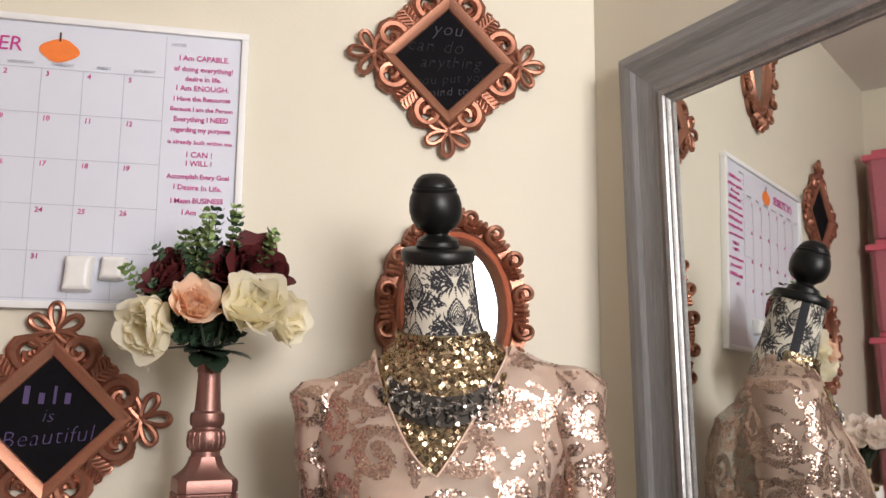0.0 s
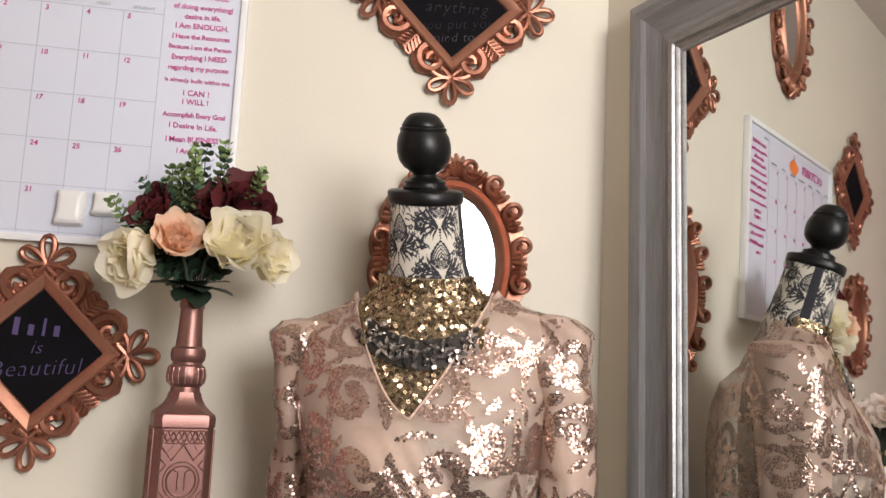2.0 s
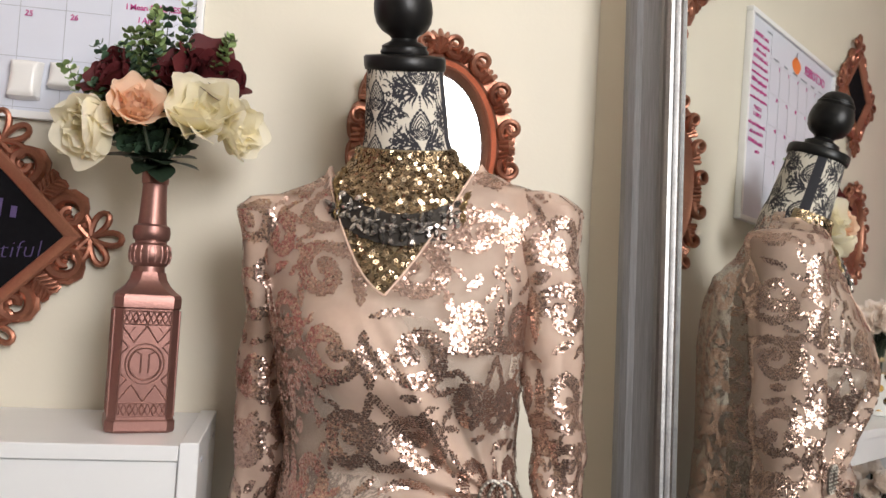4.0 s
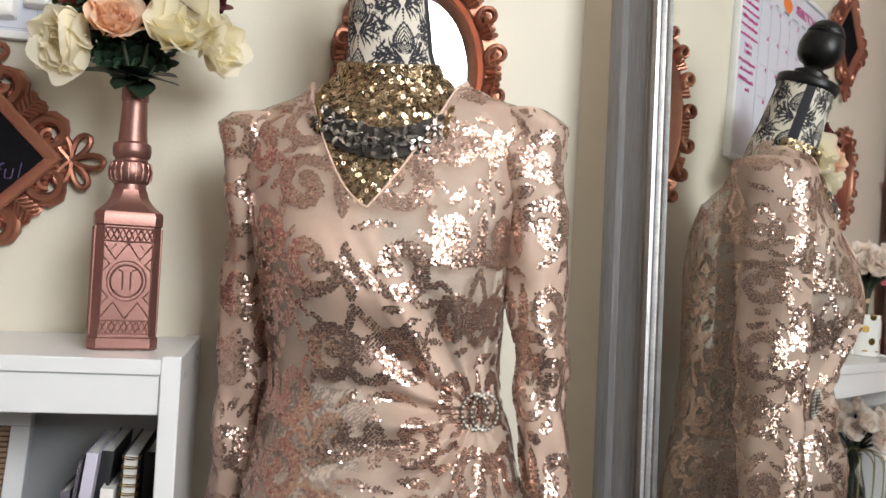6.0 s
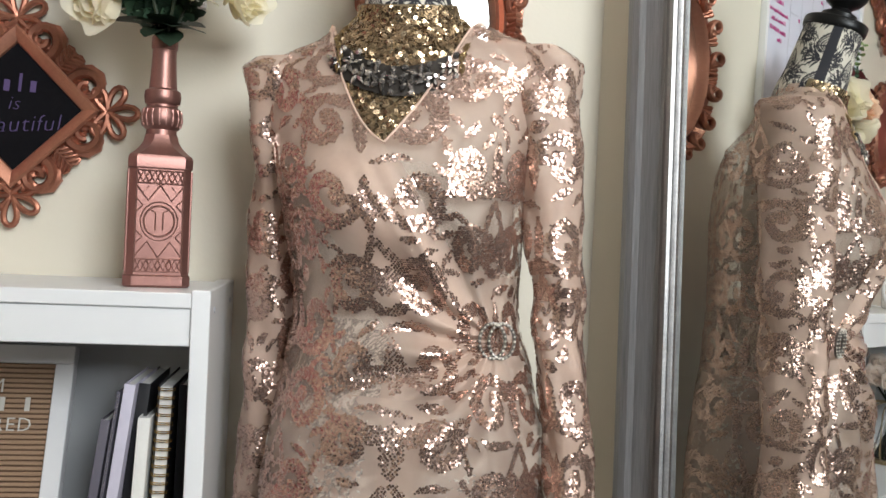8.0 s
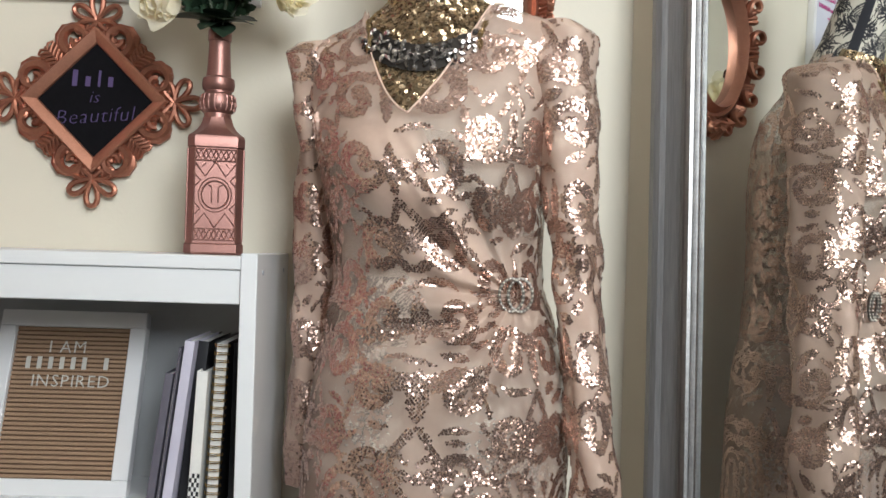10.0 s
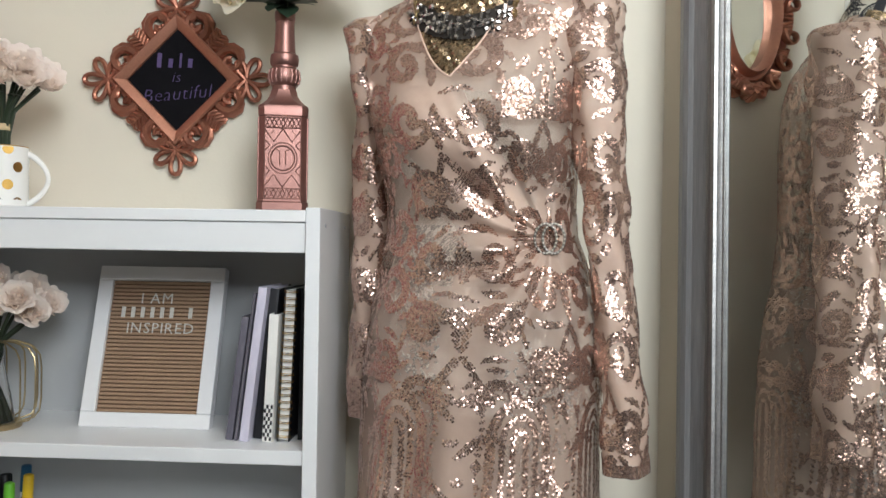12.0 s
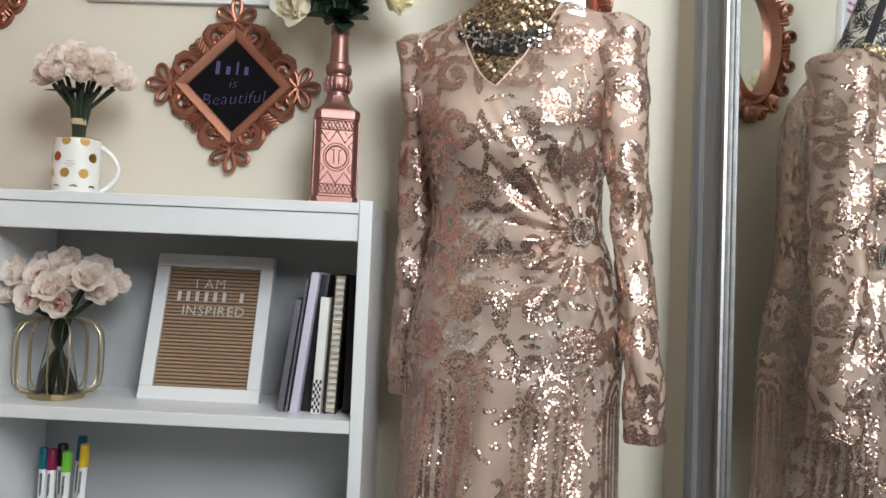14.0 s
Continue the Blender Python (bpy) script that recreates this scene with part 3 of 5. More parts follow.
# -- oval frames with acanthus scrolls --
def oval(label, name, a, b, glass, crest=True):
    """Half axes a, b of the whole frame."""
    ob = base(name, Matrix(), label, "mirror" if glass else "picture frame", "copper oval frames")
    ia, ib = a * 0.55, b * 0.63
    bm = bmesh.new()
    prof = [(0.0, 0.006), (0.001, 0.016), (0.005, 0.020), (0.010, 0.016), (0.014, 0.010), (0.020, 0.013), (0.026, 0.010), (0.030, 0.003)]
    rings = []
    N = 64
    for k in range(N):
        t = 2 * math.pi * k / N
        rings.append([bm.verts.new(((ia + u) * math.cos(t), -y, (ib + u) * math.sin(t))) for u, y in prof])
    for k in range(N):
        p, q = rings[k], rings[(k + 1) % N]
        for j in range(len(prof) - 1):
            bm.faces.new((p[j], p[j + 1], q[j + 1], q[j]))
    part("moulding", bm, COPPER, ob, "copper oval moulding", edge=40)
    bm = lathe([(1, 0), (1, 0.004)], 64)
    bm.transform(Matrix.Diagonal((ia + 0.004, ib + 0.004, 1, 1)))
    bm.transform(Matrix.Rotation(radians(90), 4, "X"))
    part("glass" if glass else "board", bm, MIRROR if glass else COPPER_DARK, ob, m=pose(0, -0.003, 0))
    # lobed plate under the scrolls
    bm = bmesh.new()
    n = 16
    inner, outer, top = [], [], []
    for k in range(n * 8):
        t = 2 * math.pi * k / (n * 8)
        lobe = 0.90 + 0.055 * abs(math.sin(t * n / 2)) ** 0.6
        ca, sa = math.cos(t), math.sin(t)
        inner.append(bm.verts.new(((ia + 0.026) * ca, -0.010, (ib + 0.026) * sa)))
        top.append(bm.verts.new((a * lobe * 0.97 * ca, -0.009, b * lobe * 0.97 * sa)))
        outer.append(bm.verts.new((a * lobe * ca, -0.001, b * lobe * sa)))
    for k in range(n * 8):
        j = (k + 1) % (n * 8)
        bm.faces.new((inner[k], inner[j], top[j], top[k])), bm.faces.new((top[k], top[j], outer[j], outer[k]))
    part("backplate", bm, COPPER_DARK, ob, "lobed copper plate", edge=50)
    for k in range(n):
        t = 2 * math.pi * (k + 0.5) / n
        ca, sa = math.cos(t), math.sin(t)
        s = 1 if ca * sa >= 0 else -1
        wide = 0.5 * ((a - ia) + (b - ib)) * 0.5
        px, pz = (ia * 0.40 + a * 0.60) * ca, (ib * 0.40 + b * 0.60) * sa
        out = math.atan2(sa / b, ca / a)
        size = wide * 0.50
        bm = bmesh.new()
        pts, rad = [], []
        for j in range(21):
            f = j / 20
            an = s * (radians(230) - f * radians(470))
            r = size * 1.05 * (1 - 0.78 * f)
            pts.append((r * math.cos(an) + size * 0.25, -0.012 - 0.008 * math.sin(f * math.pi), r * math.sin(an)))
            rad.append(size * 0.33 * (1 - 0.35 * f))
        sweep(pts, rad, 7, bm)
        for q in range(3):
            f = (q - 1) * 0.55
            sweep([(-size * 0.85, -0.010, f * size * 0.7 - s * size * 0.95), (-size * 0.15, -0.016, f * size * 0.95 - s * size * 1.1), (size * 0.50, -0.012, f * size * 1.1 - s * size * 1.15)], (size * 0.20, size * 0.34, size * 0.24), 7, bm)
        bm.transform(Matrix.Translation((px, 0, pz)) @ Matrix.Rotation(-out, 4, "Y"))
        part("scroll", bm, COPPER_DARK if k % 2 else COPPER, ob)
    if crest:
        for sg in (1, -1):
            bm = bmesh.new()
            for q in range(7):
                an = radians(-66 + 22 * q)
                L = 0.034 - 0.0016 * abs(q - 3) ** 2
                sweep([(0, -0.012, 0), (L * 0.55 * math.sin(an), -0.020, L * 0.55 * math.cos(an)), (L * math.sin(an), -0.012, L * math.cos(an))], (0.003, 0.0058, 0.0035), 6, bm)
            bm.transform(Matrix.Translation((0, 0, (b - 0.036))) if sg > 0 else Matrix.Rotation(math.pi, 4, "Y") @ Matrix.Translation((0, 0, b - 0.036)))
            part("shell", bm, COPPER, ob, "fluted copper shell")
    return ob


o1 = oval("copper oval wall mirror with scrolled acanthus frame", "oval_mirror", 0.139, 0.177, True)
o1.matrix_basis = pose(0.325, ROOM_N - 0.001, 1.418) @ Matrix.Diagonal((1, 1.7, 1, 1))
o2 = oval("copper oval frame with scrolls high on the wall", "oval_mirror", 0.125, 0.200, True)
o2.matrix_basis = pose(-0.272, ROOM_N - 0.001, 2.170)
o3 = oval("small copper oval frame with dark panel", "oval_mirror", 0.120, 0.150, False)
o3.matrix_basis = pose(-0.808, ROOM_N - 0.001, 1.470)

# ---- bookcase ----
KX0, KX1, KY0, KY1, KTOP = -0.640, 0.034, 1.124, 1.386, 1.005
bookcase = base("bookcase", pose(0, 0, 0), "white laminate bookcase with open shelves against the wall", "bookcase")
for x in (KX0, KX1 - 0.022):
    side = part("side_panel", box(x, x + 0.022, KY0, KY1, 0, KTOP + 0.004, 0.0012, 1), WHITE, bookcase)
    if x > -0.1:
        for y in (KY0 + 0.04, KY1 - 0.05):
            bm = lathe([(0.0035, 0), (0.0035, 0.001)], 16)
            bm.transform(Matrix.Rotation(radians(90), 4, "Y"))
            part("screw_cap", bm, LINE, side, m=pose(x + 0.0221, y, KTOP - 0.022))
_i0, _i1 = KX0 + 0.0225, KX1 - 0.0225
part("top_panel", box(_i0, _i1, KY0 + 0.002, KY1, KTOP - 0.018, KTOP, 0.0012, 1), WHITE, bookcase)
part("apron", box(_i0, _i1, KY0 + 0.006, KY0 + 0.022, KTOP - 0.064, KTOP - 0.0185, 0.0012, 1), WHITE, bookcase)
for z in (0.645, 0.425, 0.20, 0.06):
    part("shelf", box(_i0, _i1, KY0 + 0.004, KY1 - 0.008, z - 0.022, z, 0.0012, 1), WHITE, bookcase)
part("back_panel", box(_i0, _i1, KY1 - 0.007, KY1 - 0.002, 0.04, KTOP - 0.019), SHADED_BACK, bookcase)
part("plinth", box(_i0, _i1, KY0 + 0.03, KY0 + 0.045, 0.0, 0.0375), WHITE, bookcase)

# ---- dress form and dress; local x across the shoulders, -y to the front ----
FORM = pose(0.262, 1.160, 0, 0, 0, -14.3)


def lerp_rows(rows, z):
    """Values between rows (z, a, b, ...), smoothly, z falling or rising."""
    rows = sorted(rows)
    if z <= rows[0][0]:
        return rows[0][1:]
    for p, q in zip(rows, rows[1:]):
        if z <= q[0]:
            f = (z - p[0]) / (q[0] - p[0])
            f = f * f * (3 - 2 * f) * 0.5 + f * 0.5
            return [a + (b - a) * f for a, b in zip(p[1:], q[1:])]
    return rows[-1][1:]


# height, half width, front depth, back depth, centre x
TORSO = [(0.66, 0.165, 0.105, 0.125, 0.0), (0.74, 0.168, 0.112, 0.130, 0.0), (0.82, 0.160, 0.105, 0.115, 0.0), (0.94, 0.122, 0.085, 0.085, 0.0), (1.02, 0.122, 0.090, 0.085, 0.0), (1.12, 0.140, 0.118, 0.090, 0.0),
         (1.18, 0.146, 0.104, 0.092, 0.0), (1.25, 0.158, 0.078, 0.086, 0.0), (1.30, 0.150, 0.060, 0.072, 0.0), (1.325, 0.118, 0.056, 0.062, 0.0), (1.342, 0.080, 0.055, 0.057, 0.0), (1.362, 0.060, 0.053, 0.055, 0.0), (1.395, 0.052, 0.050, 0.050, 0.0), (1.472, 0.0470, 0.046, 0.046, 0.0)]
LEAN_Z, LEAN_A = 1.31, radians(15)


def lean(p):
    """The neck and finial lean forward out of the shoulders."""
    h = p.z - LEAN_Z
    if h <= 0:
        return p
    k = min(1.0, h / 0.05)
    a = LEAN_A * k
    return Vector((p.x - 0.06 * h * k, 0.018 * k + p.y * math.cos(a) - h * math.sin(a), LEAN_Z + h * math.cos(a) + p.y * math.sin(a)))


def torso(a, z, grow=0.0):
    w, f, b, cx = lerp_rows(TORSO, z)
    c, s = math.cos(a), math.sin(a)
    d = f if s < 0 else b
    e = 0.86
    return Vector((cx + (w + grow) * math.copysign(abs(c) ** e, c), (d + grow) * math.copysign(abs(s) ** e, s), z))


# -- scroll pattern, drawn once on a fine raster --
class Cloth:
    """A raster of scrolls and leaves on cloth; u across and v up, in metres."""

    def __init__(self, width, height, res):
        self.w, self.h, self.res = width, height, res
        self.m = np.zeros((int(height / res), int(width / res)), bool)

    def dab(self, u, v, r):
        i, j, k = int(u / self.res), int(v / self.res), max(1, int(r / self.res))
        H, W = self.m.shape
        if not (-k < i < W + k and -k < j < H + k):
            return
        y0, y1, x0, x1 = max(0, j - k), min(H, j + k + 1), max(0, i - k), min(W, i + k + 1)
        if y1 <= y0 or x1 <= x0:
            return
        yy, xx = np.ogrid[y0:y1, x0:x1]
        self.m[y0:y1, x0:x1] |= (yy - j) ** 2 + (xx - i) ** 2 <= k * k

    def stroke(self, u, v, heading, length, k0, k1, width, n=46):
        """A comma: a path whose curvature goes from k0 to k1, thick in its middle."""
        s = length / n
        for t in range(n):
            f = t / n
            heading += (k0 + (k1 - k0) * f * f) * s
            u, v = u + s * math.cos(heading), v + s * math.sin(heading)
            self.dab(u, v, width * (0.22 + 0.78 * math.sin(math.pi * min(1, f * 1.05)) ** 0.8) / 2)

    def free(self, u, v, heading, length, k0, k1, width, n=14):
        """Whether such a comma would lie on bare cloth."""
        s = length / n
        for t in range(n):
            f = t / n
            heading += (k0 + (k1 - k0) * f * f) * s
            u, v = u + s * math.cos(heading), v + s * math.sin(heading)
            for a in (0, 1.57, 3.14, 4.71):
                if self.at(u + width / 2 * math.cos(a), v + width / 2 * math.sin(a)):
                    return False
        return True

    def pair(self, uc, *a):
        u, v, hd, L, k0, k1, w = a
        self.stroke(uc + u, v, hd, L, k0, k1, w)
        self.stroke(uc - u, v, math.pi - hd, L, -k0, -k1, w)

    def at(self, u, v):
        i, j = int(u / self.res), int(v / self.res)
        H, W = self.m.shape
        return bool(self.m[j % H, i % W])


def damask(width, height, cell, res):
    """Large medallions, a bud over a fan of curls, with sprigs of small flowers between."""
    c = Cloth(width, height, res)
    rg = random.Random(77)
    tall = cell * 1.25

    def bud(u, v, g):
        for s in (1.0, 0.80, 0.60, 0.40, 0.2):
            for k in range(70):
                f = k / 69
                w = s * 0.235 * g * math.sin(math.pi * f ** 0.85) ** 0.75 * (1 - 0.30 * f)
                z = v + (1 - s) * 0.20 * g + s * 0.60 * g * f
                r = 0.0135 * g * (2.0 if s == 1.0 and (k // 4) % 2 else 1.0)
                c.dab(u + w, z, r), c.dab(u - w, z, r)
        for k in range(6):
            c.dab(u, v + (0.10 + 0.07 * k) * g, 0.020 * g)

    def fan(u, v, g):
        for a0, L, kk in ((8, 0.50, 7.0), (26, 0.52, 6.0), (44, 0.46, 5.0), (-14, 0.46, -7.5), (-36, 0.40, -8.0), (-60, 0.34, -7.0)):
            for o in (0.0, 0.085):
                c.pair(u, (0.03 + o * 0.5) * g, v + o * g, radians(a0), L * g, 0.6 / g, kk / g, 0.046 * g)
        for k in range(13):
            a = radians(-20 + 100 * k / 12)
            for sgn in (-1, 1):
                c.dab(u + sgn * 0.36 * g * math.cos(a), v + 0.02 * g + 0.36 * g * math.sin(a), 0.024 * g)
                c.dab(u + sgn * 0.45 * g * math.cos(a), v + 0.02 * g + 0.45 * g * math.sin(a) * 0.8, 0.021 * g)
        for k in range(5):
            c.dab(u, v - (0.08 + 0.06 * k) * g, (0.034 - 0.004 * k) * g)

    def sprig(u, v, g):
        for x, z in ((0.02, 0.48), (-0.07, 0.36), (0.13, 0.02), (0.0, 0.14), (-0.12, -0.36), (0.10, -0.32), (0.0, 0.30), (0.10, 0.12), (-0.08, -0.02), (0.07, -0.18), (-0.03, -0.34), (0.16, 0.34), (-0.14, 0.16), (-0.15, -0.22)):
            for k in range(5):
                a = 1.257 * k + x * 9
                c.dab(u + x * g + 0.045 * g * math.cos(a), v + z * g + 0.045 * g * math.sin(a), 0.027 * g)
            c.stroke(u + x * g, v + z * g, rg.uniform(0, 6.28), 0.26 * g, rg.uniform(-6, 6) / g, rg.choice((-1, 1)) * 17 / g, 0.046 * g, 30)

    for j in range(-1, int(height / tall) + 2):
        for i in range(-1, int(width / cell) + 2):
            u, v = i * cell, j * tall + (0.5 * tall if i % 2 else 0.0)
            g = cell * 1.15
            bud(u, v + 0.10 * g, g)
            fan(u, v - 0.06 * g, g)
            sprig(u + 0.50 * cell, v + 0.28 * tall, cell)
    for _ in range(900):
        q = rg.uniform(0, width), rg.uniform(0, height), rg.uniform(0, 6.28), 0.009, rg.uniform(-90, 90), rg.choice((-1, 1)) * rg.uniform(200, 420)
        if c.free(*q, 0.0030, 10):
            c.stroke(*q, 0.0021, 24)
    return c


_dm = damask(0.416, 0.26, 0.052, 0.0002)


def dress_form():
    """One mesh: lacquered finial and collar, damask neck and torso, pole and foot."""
    bm = bmesh.new()
    vals, first = [], None
    for count, z0, z1, nz in ((400, 0.722, 0.985, 130), (120, 0.975, 1.322, 40), (520, 1.305, 1.473, 190)):
        rings = []
        for j in range(nz + 1):
            z, ring = z0 + (z1 - z0) * j / nz, []
            for k in range(count):
                a = 2 * math.pi * k / count
                ring.append(bm.verts.new(lean(torso(a, z, -0.001 if count == 120 else 0.0))))
                seam = z > 1.3 and (abs(math.sin(a + 0.25)) < 0.16 and math.cos(a) > 0 or abs(math.sin(a - 0.18)) < 0.09 and math.cos(a) < 0)
                vals.append(0.22 if count == 120 else 0.0 if not (seam or _dm.at(a / (2 * math.pi) * (0.312 if count == 520 else 0.624) + 0.006, z + 0.012)) else 1.0 if count == 520 else 0.7)
            rings.append(ring)
        for r0, r1 in zip(rings, rings[1:]):
            for k in range(count):
                bm.faces.new((r0[k], r0[(k + 1) % count], r1[(k + 1) % count], r1[k]))
        first = first or rings
    rings = first
    bm.faces.new(rings[0][::-1])
    n_cloth = len(bm.faces)
    n_wood = len(bm.verts)
    lathe([(0.048, 1.4715), (0.0495, 1.4725), (0.0505, 1.4770), (0.0505, 1.4870), (0.048, 1.4895), (0.029, 1.4910), (0.030, 1.4940), (0.0275, 1.4980), (0.028, 1.5010), (0.023, 1.5040), (0.0165, 1.5070), (0.0155, 1.5100), (0.018, 1.5130), (0.0275, 1.5190), (0.0335, 1.5280), (0.0360, 1.5400),
           (0.0357, 1.5500), (0.0335, 1.5600), (0.0300, 1.5660), (0.0308, 1.5675), (0.0308, 1.5705), (0.0280, 1.5720), (0.0285, 1.5740), (0.0255, 1.5790), (0.0225, 1.5840), (0.016, 1.5890), (0.008, 1.5910)], 48, bm)
    bm.verts.ensure_lookup_table()
    for v in bm.verts[n_wood:]:
        v.co = lean(v.co)
    lathe([(0.02, 0.03), (0.02, 0.723)], 20, bm)
    lathe([(0.17, 0.0), (0.17, 0.015), (0.12, 0.028), (0.03, 0.045)], 40, bm)
    bm.faces.ensure_lookup_table()
    for f in bm.faces[n_cloth:]:
        f.material_index = 1
    me = finish("dress_form", bm, (DAMASK, BLACKWOOD), edge=50)
    at = me.attributes.new("pattern", "FLOAT", "POINT")
    at.data.foreach_set("value", np.array(vals + [0.0] * (len(me.vertices) - len(vals)), dtype=np.float32))
    ob = new("dress_form", me)
    ob.matrix_basis = FORM
    return tagged(ob, "damask covered dress form with black lacquered wooden finial", "dress form")


dress_form()

# -- the wrap dress --
# height, half width, front depth, back depth, centre x of the cloth
BODY = [(0.02, 0.235, 0.255, 0.165, 0.010), (0.40, 0.195, 0.205, 0.136, 0.012), (0.56, 0.180, 0.168, 0.140, 0.013), (0.68, 0.178, 0.142, 0.144, 0.013), (0.77, 0.178, 0.129, 0.146, 0.015), (0.85, 0.170, 0.127, 0.142, 0.018), (0.92, 0.155, 0.109, 0.136, 0.015), (0.98, 0.141, 0.095, 0.136, 0.011), (1.02, 0.140, 0.099, 0.136, 0.009), (1.10, 0.149, 0.123, 0.140, 0.004),
        (1.14, 0.156, 0.125, 0.142, 0.002), (1.18, 0.162, 0.120, 0.140, 0.0), (1.21, 0.170, 0.106, 0.136, 0.0), (1.25, 0.180, 0.086, 0.122, 0.0), (1.285, 0.186, 0.072, 0.085, 0.001), (1.312, 0.165, 0.064, 0.074, 0.003), (1.332, 0.118, 0.058, 0.066, 0.003), (1.350, 0.080, 0.054, 0.060, 0.0), (1.366, 0.062, 0.053, 0.056, 0.0)]
NECK_Z = 1.190     # lowest point of the V


def body(a, z):
    w, f, b, cx = lerp_rows(BODY, z)
    c, s = math.cos(a), math.sin(a)
    d = f if s < 0 else b
    e = 0.84
    x, y = cx + w * math.copysign(abs(c) ** e, c), d * math.copysign(abs(s) ** e, s)
    if s < 0:
        # drape: folds gather towards the clasp at the wearer's left hip and hang below it
        gx, gz = 0.128, 0.968
        dx, dz = x - gx, z - gz
        r = math.hypot(dx, dz)
        an = math.atan2(dz, -dx)
        k = math.exp(-((r - 0.085) / 0.085) ** 2) * max(0.0, min(1.0, (0.16 - x) / 0.05))
        y += 0.0070 * k * math.sin(an * 13 + 0.9 * math.sin(r * 34) + 0.6)
        # the crossing panel lies over the other and is pulled into ridges
        if z < NECK_Z:
            d = ((x - 0.004) * 0.223 + (z - NECK_Z) * 0.118) / 0.2523
            along = max(0.0, min(1.0, (NECK_Z - z) / 0.223))
            fade = max(0.0, min(1.0, (z - 0.93) / 0.05)) * max(0.0, min(1.0, (NECK_Z - z) / 0.035))
            y -= fade * 0.0045 / (1 + math.exp(max(-40, min(40, d / 0.0012))))
            y -= fade * 0.0050 * math.sin(math.pi * along) * (math.exp(-((d + 0.020) / 0.007) ** 2) + 0.8 * math.exp(-((d + 0.045 - 0.02 * along) / 0.008) ** 2) + 0.5 * math.exp(-((d + 0.075 - 0.05 * along) / 0.010) ** 2))
        # bust
        for bx in (-0.062, 0.066):
            y -= 0.007 * math.exp(-((x - bx) / 0.045) ** 2 - ((z - 1.112) / 0.045) ** 2)
        low = max(0.0, min(1.0, (0.80 - z) / 0.25))
        y += low * 0.010 * math.sin(x * 70 + 2 * math.sin(z * 6))
        y += 0.0025 * math.sin(x * 42 + z * 31) * math.sin(z * 27)
    else:
        low = max(0.0, min(1.0, (0.95 - z) / 0.3))
        y += low * 0.010 * math.sin(x * 60)
    # one shoulder sits lower than the other
    zz = z + 0.05 * x * max(0.0, min(1.0, (z - 1.10) / 0.15))
    return Vector((x, y, zz))


def neckline(x):
    """Height of the wrap's edge at x on the front."""
    d = x + 0.006
    if d < 0:
        return NECK_Z - 0.45 * d + 14.5 * d * d
    return NECK_Z + 1.3 * d + 4.0 * d * d


def in_neck(p):
    return p.y < 0.012 and p.z > neckline(p.x) and abs(p.x) < 0.115


def sleeve(side):
    """Centre line, half width and half depth down the arm."""
    s = side
    if s < 0:
        return [(1.302, -0.160, 0.004, 0.036, 0.045), (1.286, -0.171, 0.002, 0.040, 0.056), (1.25, -0.166, 0.006, 0.038, 0.058), (1.17, -0.163, 0.014, 0.034, 0.052), (1.08, -0.167, 0.022, 0.034, 0.048), (0.98, -0.170, 0.030, 0.034, 0.046), (0.86, -0.174, 0.034, 0.034, 0.044), (0.76, -0.175, 0.032, 0.034, 0.043), (0.685, -0.176, 0.030, 0.035, 0.042)]
    return [(1.322, 0.158, 0.004, 0.036, 0.045), (1.304, 0.171, 0.000, 0.042, 0.056), (1.26, 0.174, -0.004, 0.043, 0.058), (1.17, 0.183, -0.012, 0.039, 0.055), (1.08, 0.191, -0.018, 0.034, 0.050), (1.00, 0.199, -0.022, 0.029, 0.046), (0.93, 0.206, -0.028, 0.029, 0.045), (0.86, 0.217, -0.034, 0.028, 0.044), (0.75, 0.229, -0.040, 0.029, 0.044), (0.650, 0.234, -0.044, 0.031, 0.042)]


def arm(side):
    rows = sleeve(side)

    def f(a, z):
        cx, cy, w, d = lerp_rows(rows, z)
        c, s = math.cos(a), math.sin(a)
        fold = 0.0035 * math.sin(z * 55 + 2.2 * c) * math.sin(z * 13 + side) + 0.002 * math.sin(a * 5 + z * 20)
        return Vector((cx + (w + fold) * math.copysign(abs(c) ** 0.9, c), cy + (d + fold) * math.copysign(abs(s) ** 0.9, s), z))
    return f, rows[0][0], rows[-1][0]


# -- the sequin scrolls, mirrored about columns like a woven repeat --
CL = Cloth(1.30, 1.40, 0.001)
_rg = random.Random(5)


def hook(u, v, heading, length, k0, k1, width, n=60):
    """A scroll with a broad body that winds in and ends in a round bulb."""
    s = length / n
    for t in range(n):
        f = t / n
        heading += (k0 + (k1 - k0) * f ** 2.4) * s
        u, v = u + s * math.cos(heading), v + s * math.sin(heading)
        CL.dab(u, v, width * (0.18 + 0.82 * min(1.0, f * 3.2) ** 0.7) * (1 - 0.42 * f ** 2) / 2)
    CL.dab(u, v, width * 0.46)


def hooks(uc, u, v, heading, length, k0, k1, width):
    hook(uc + u, v, heading, length, k0, k1, width)
    hook(uc - u, v, math.pi - heading, length, -k0, -k1, width)


def teardrop(uc, v, h, w, th):
    """Pointed bud, drawn as an outline with small curls inside."""
    for k in range(120):
        f = k / 119
        x = w * math.sin(math.pi * f ** 0.62) ** 0.85
        for sg in (-1, 1):
            CL.dab(uc + sg * x, v + h * f, th / 2 * (1.25 - 0.5 * f))
    for z in (0.22, 0.44):
        hooks(uc, 0.002, v + h * z, radians(70), h * 0.34, -40, -260, th * 0.75)


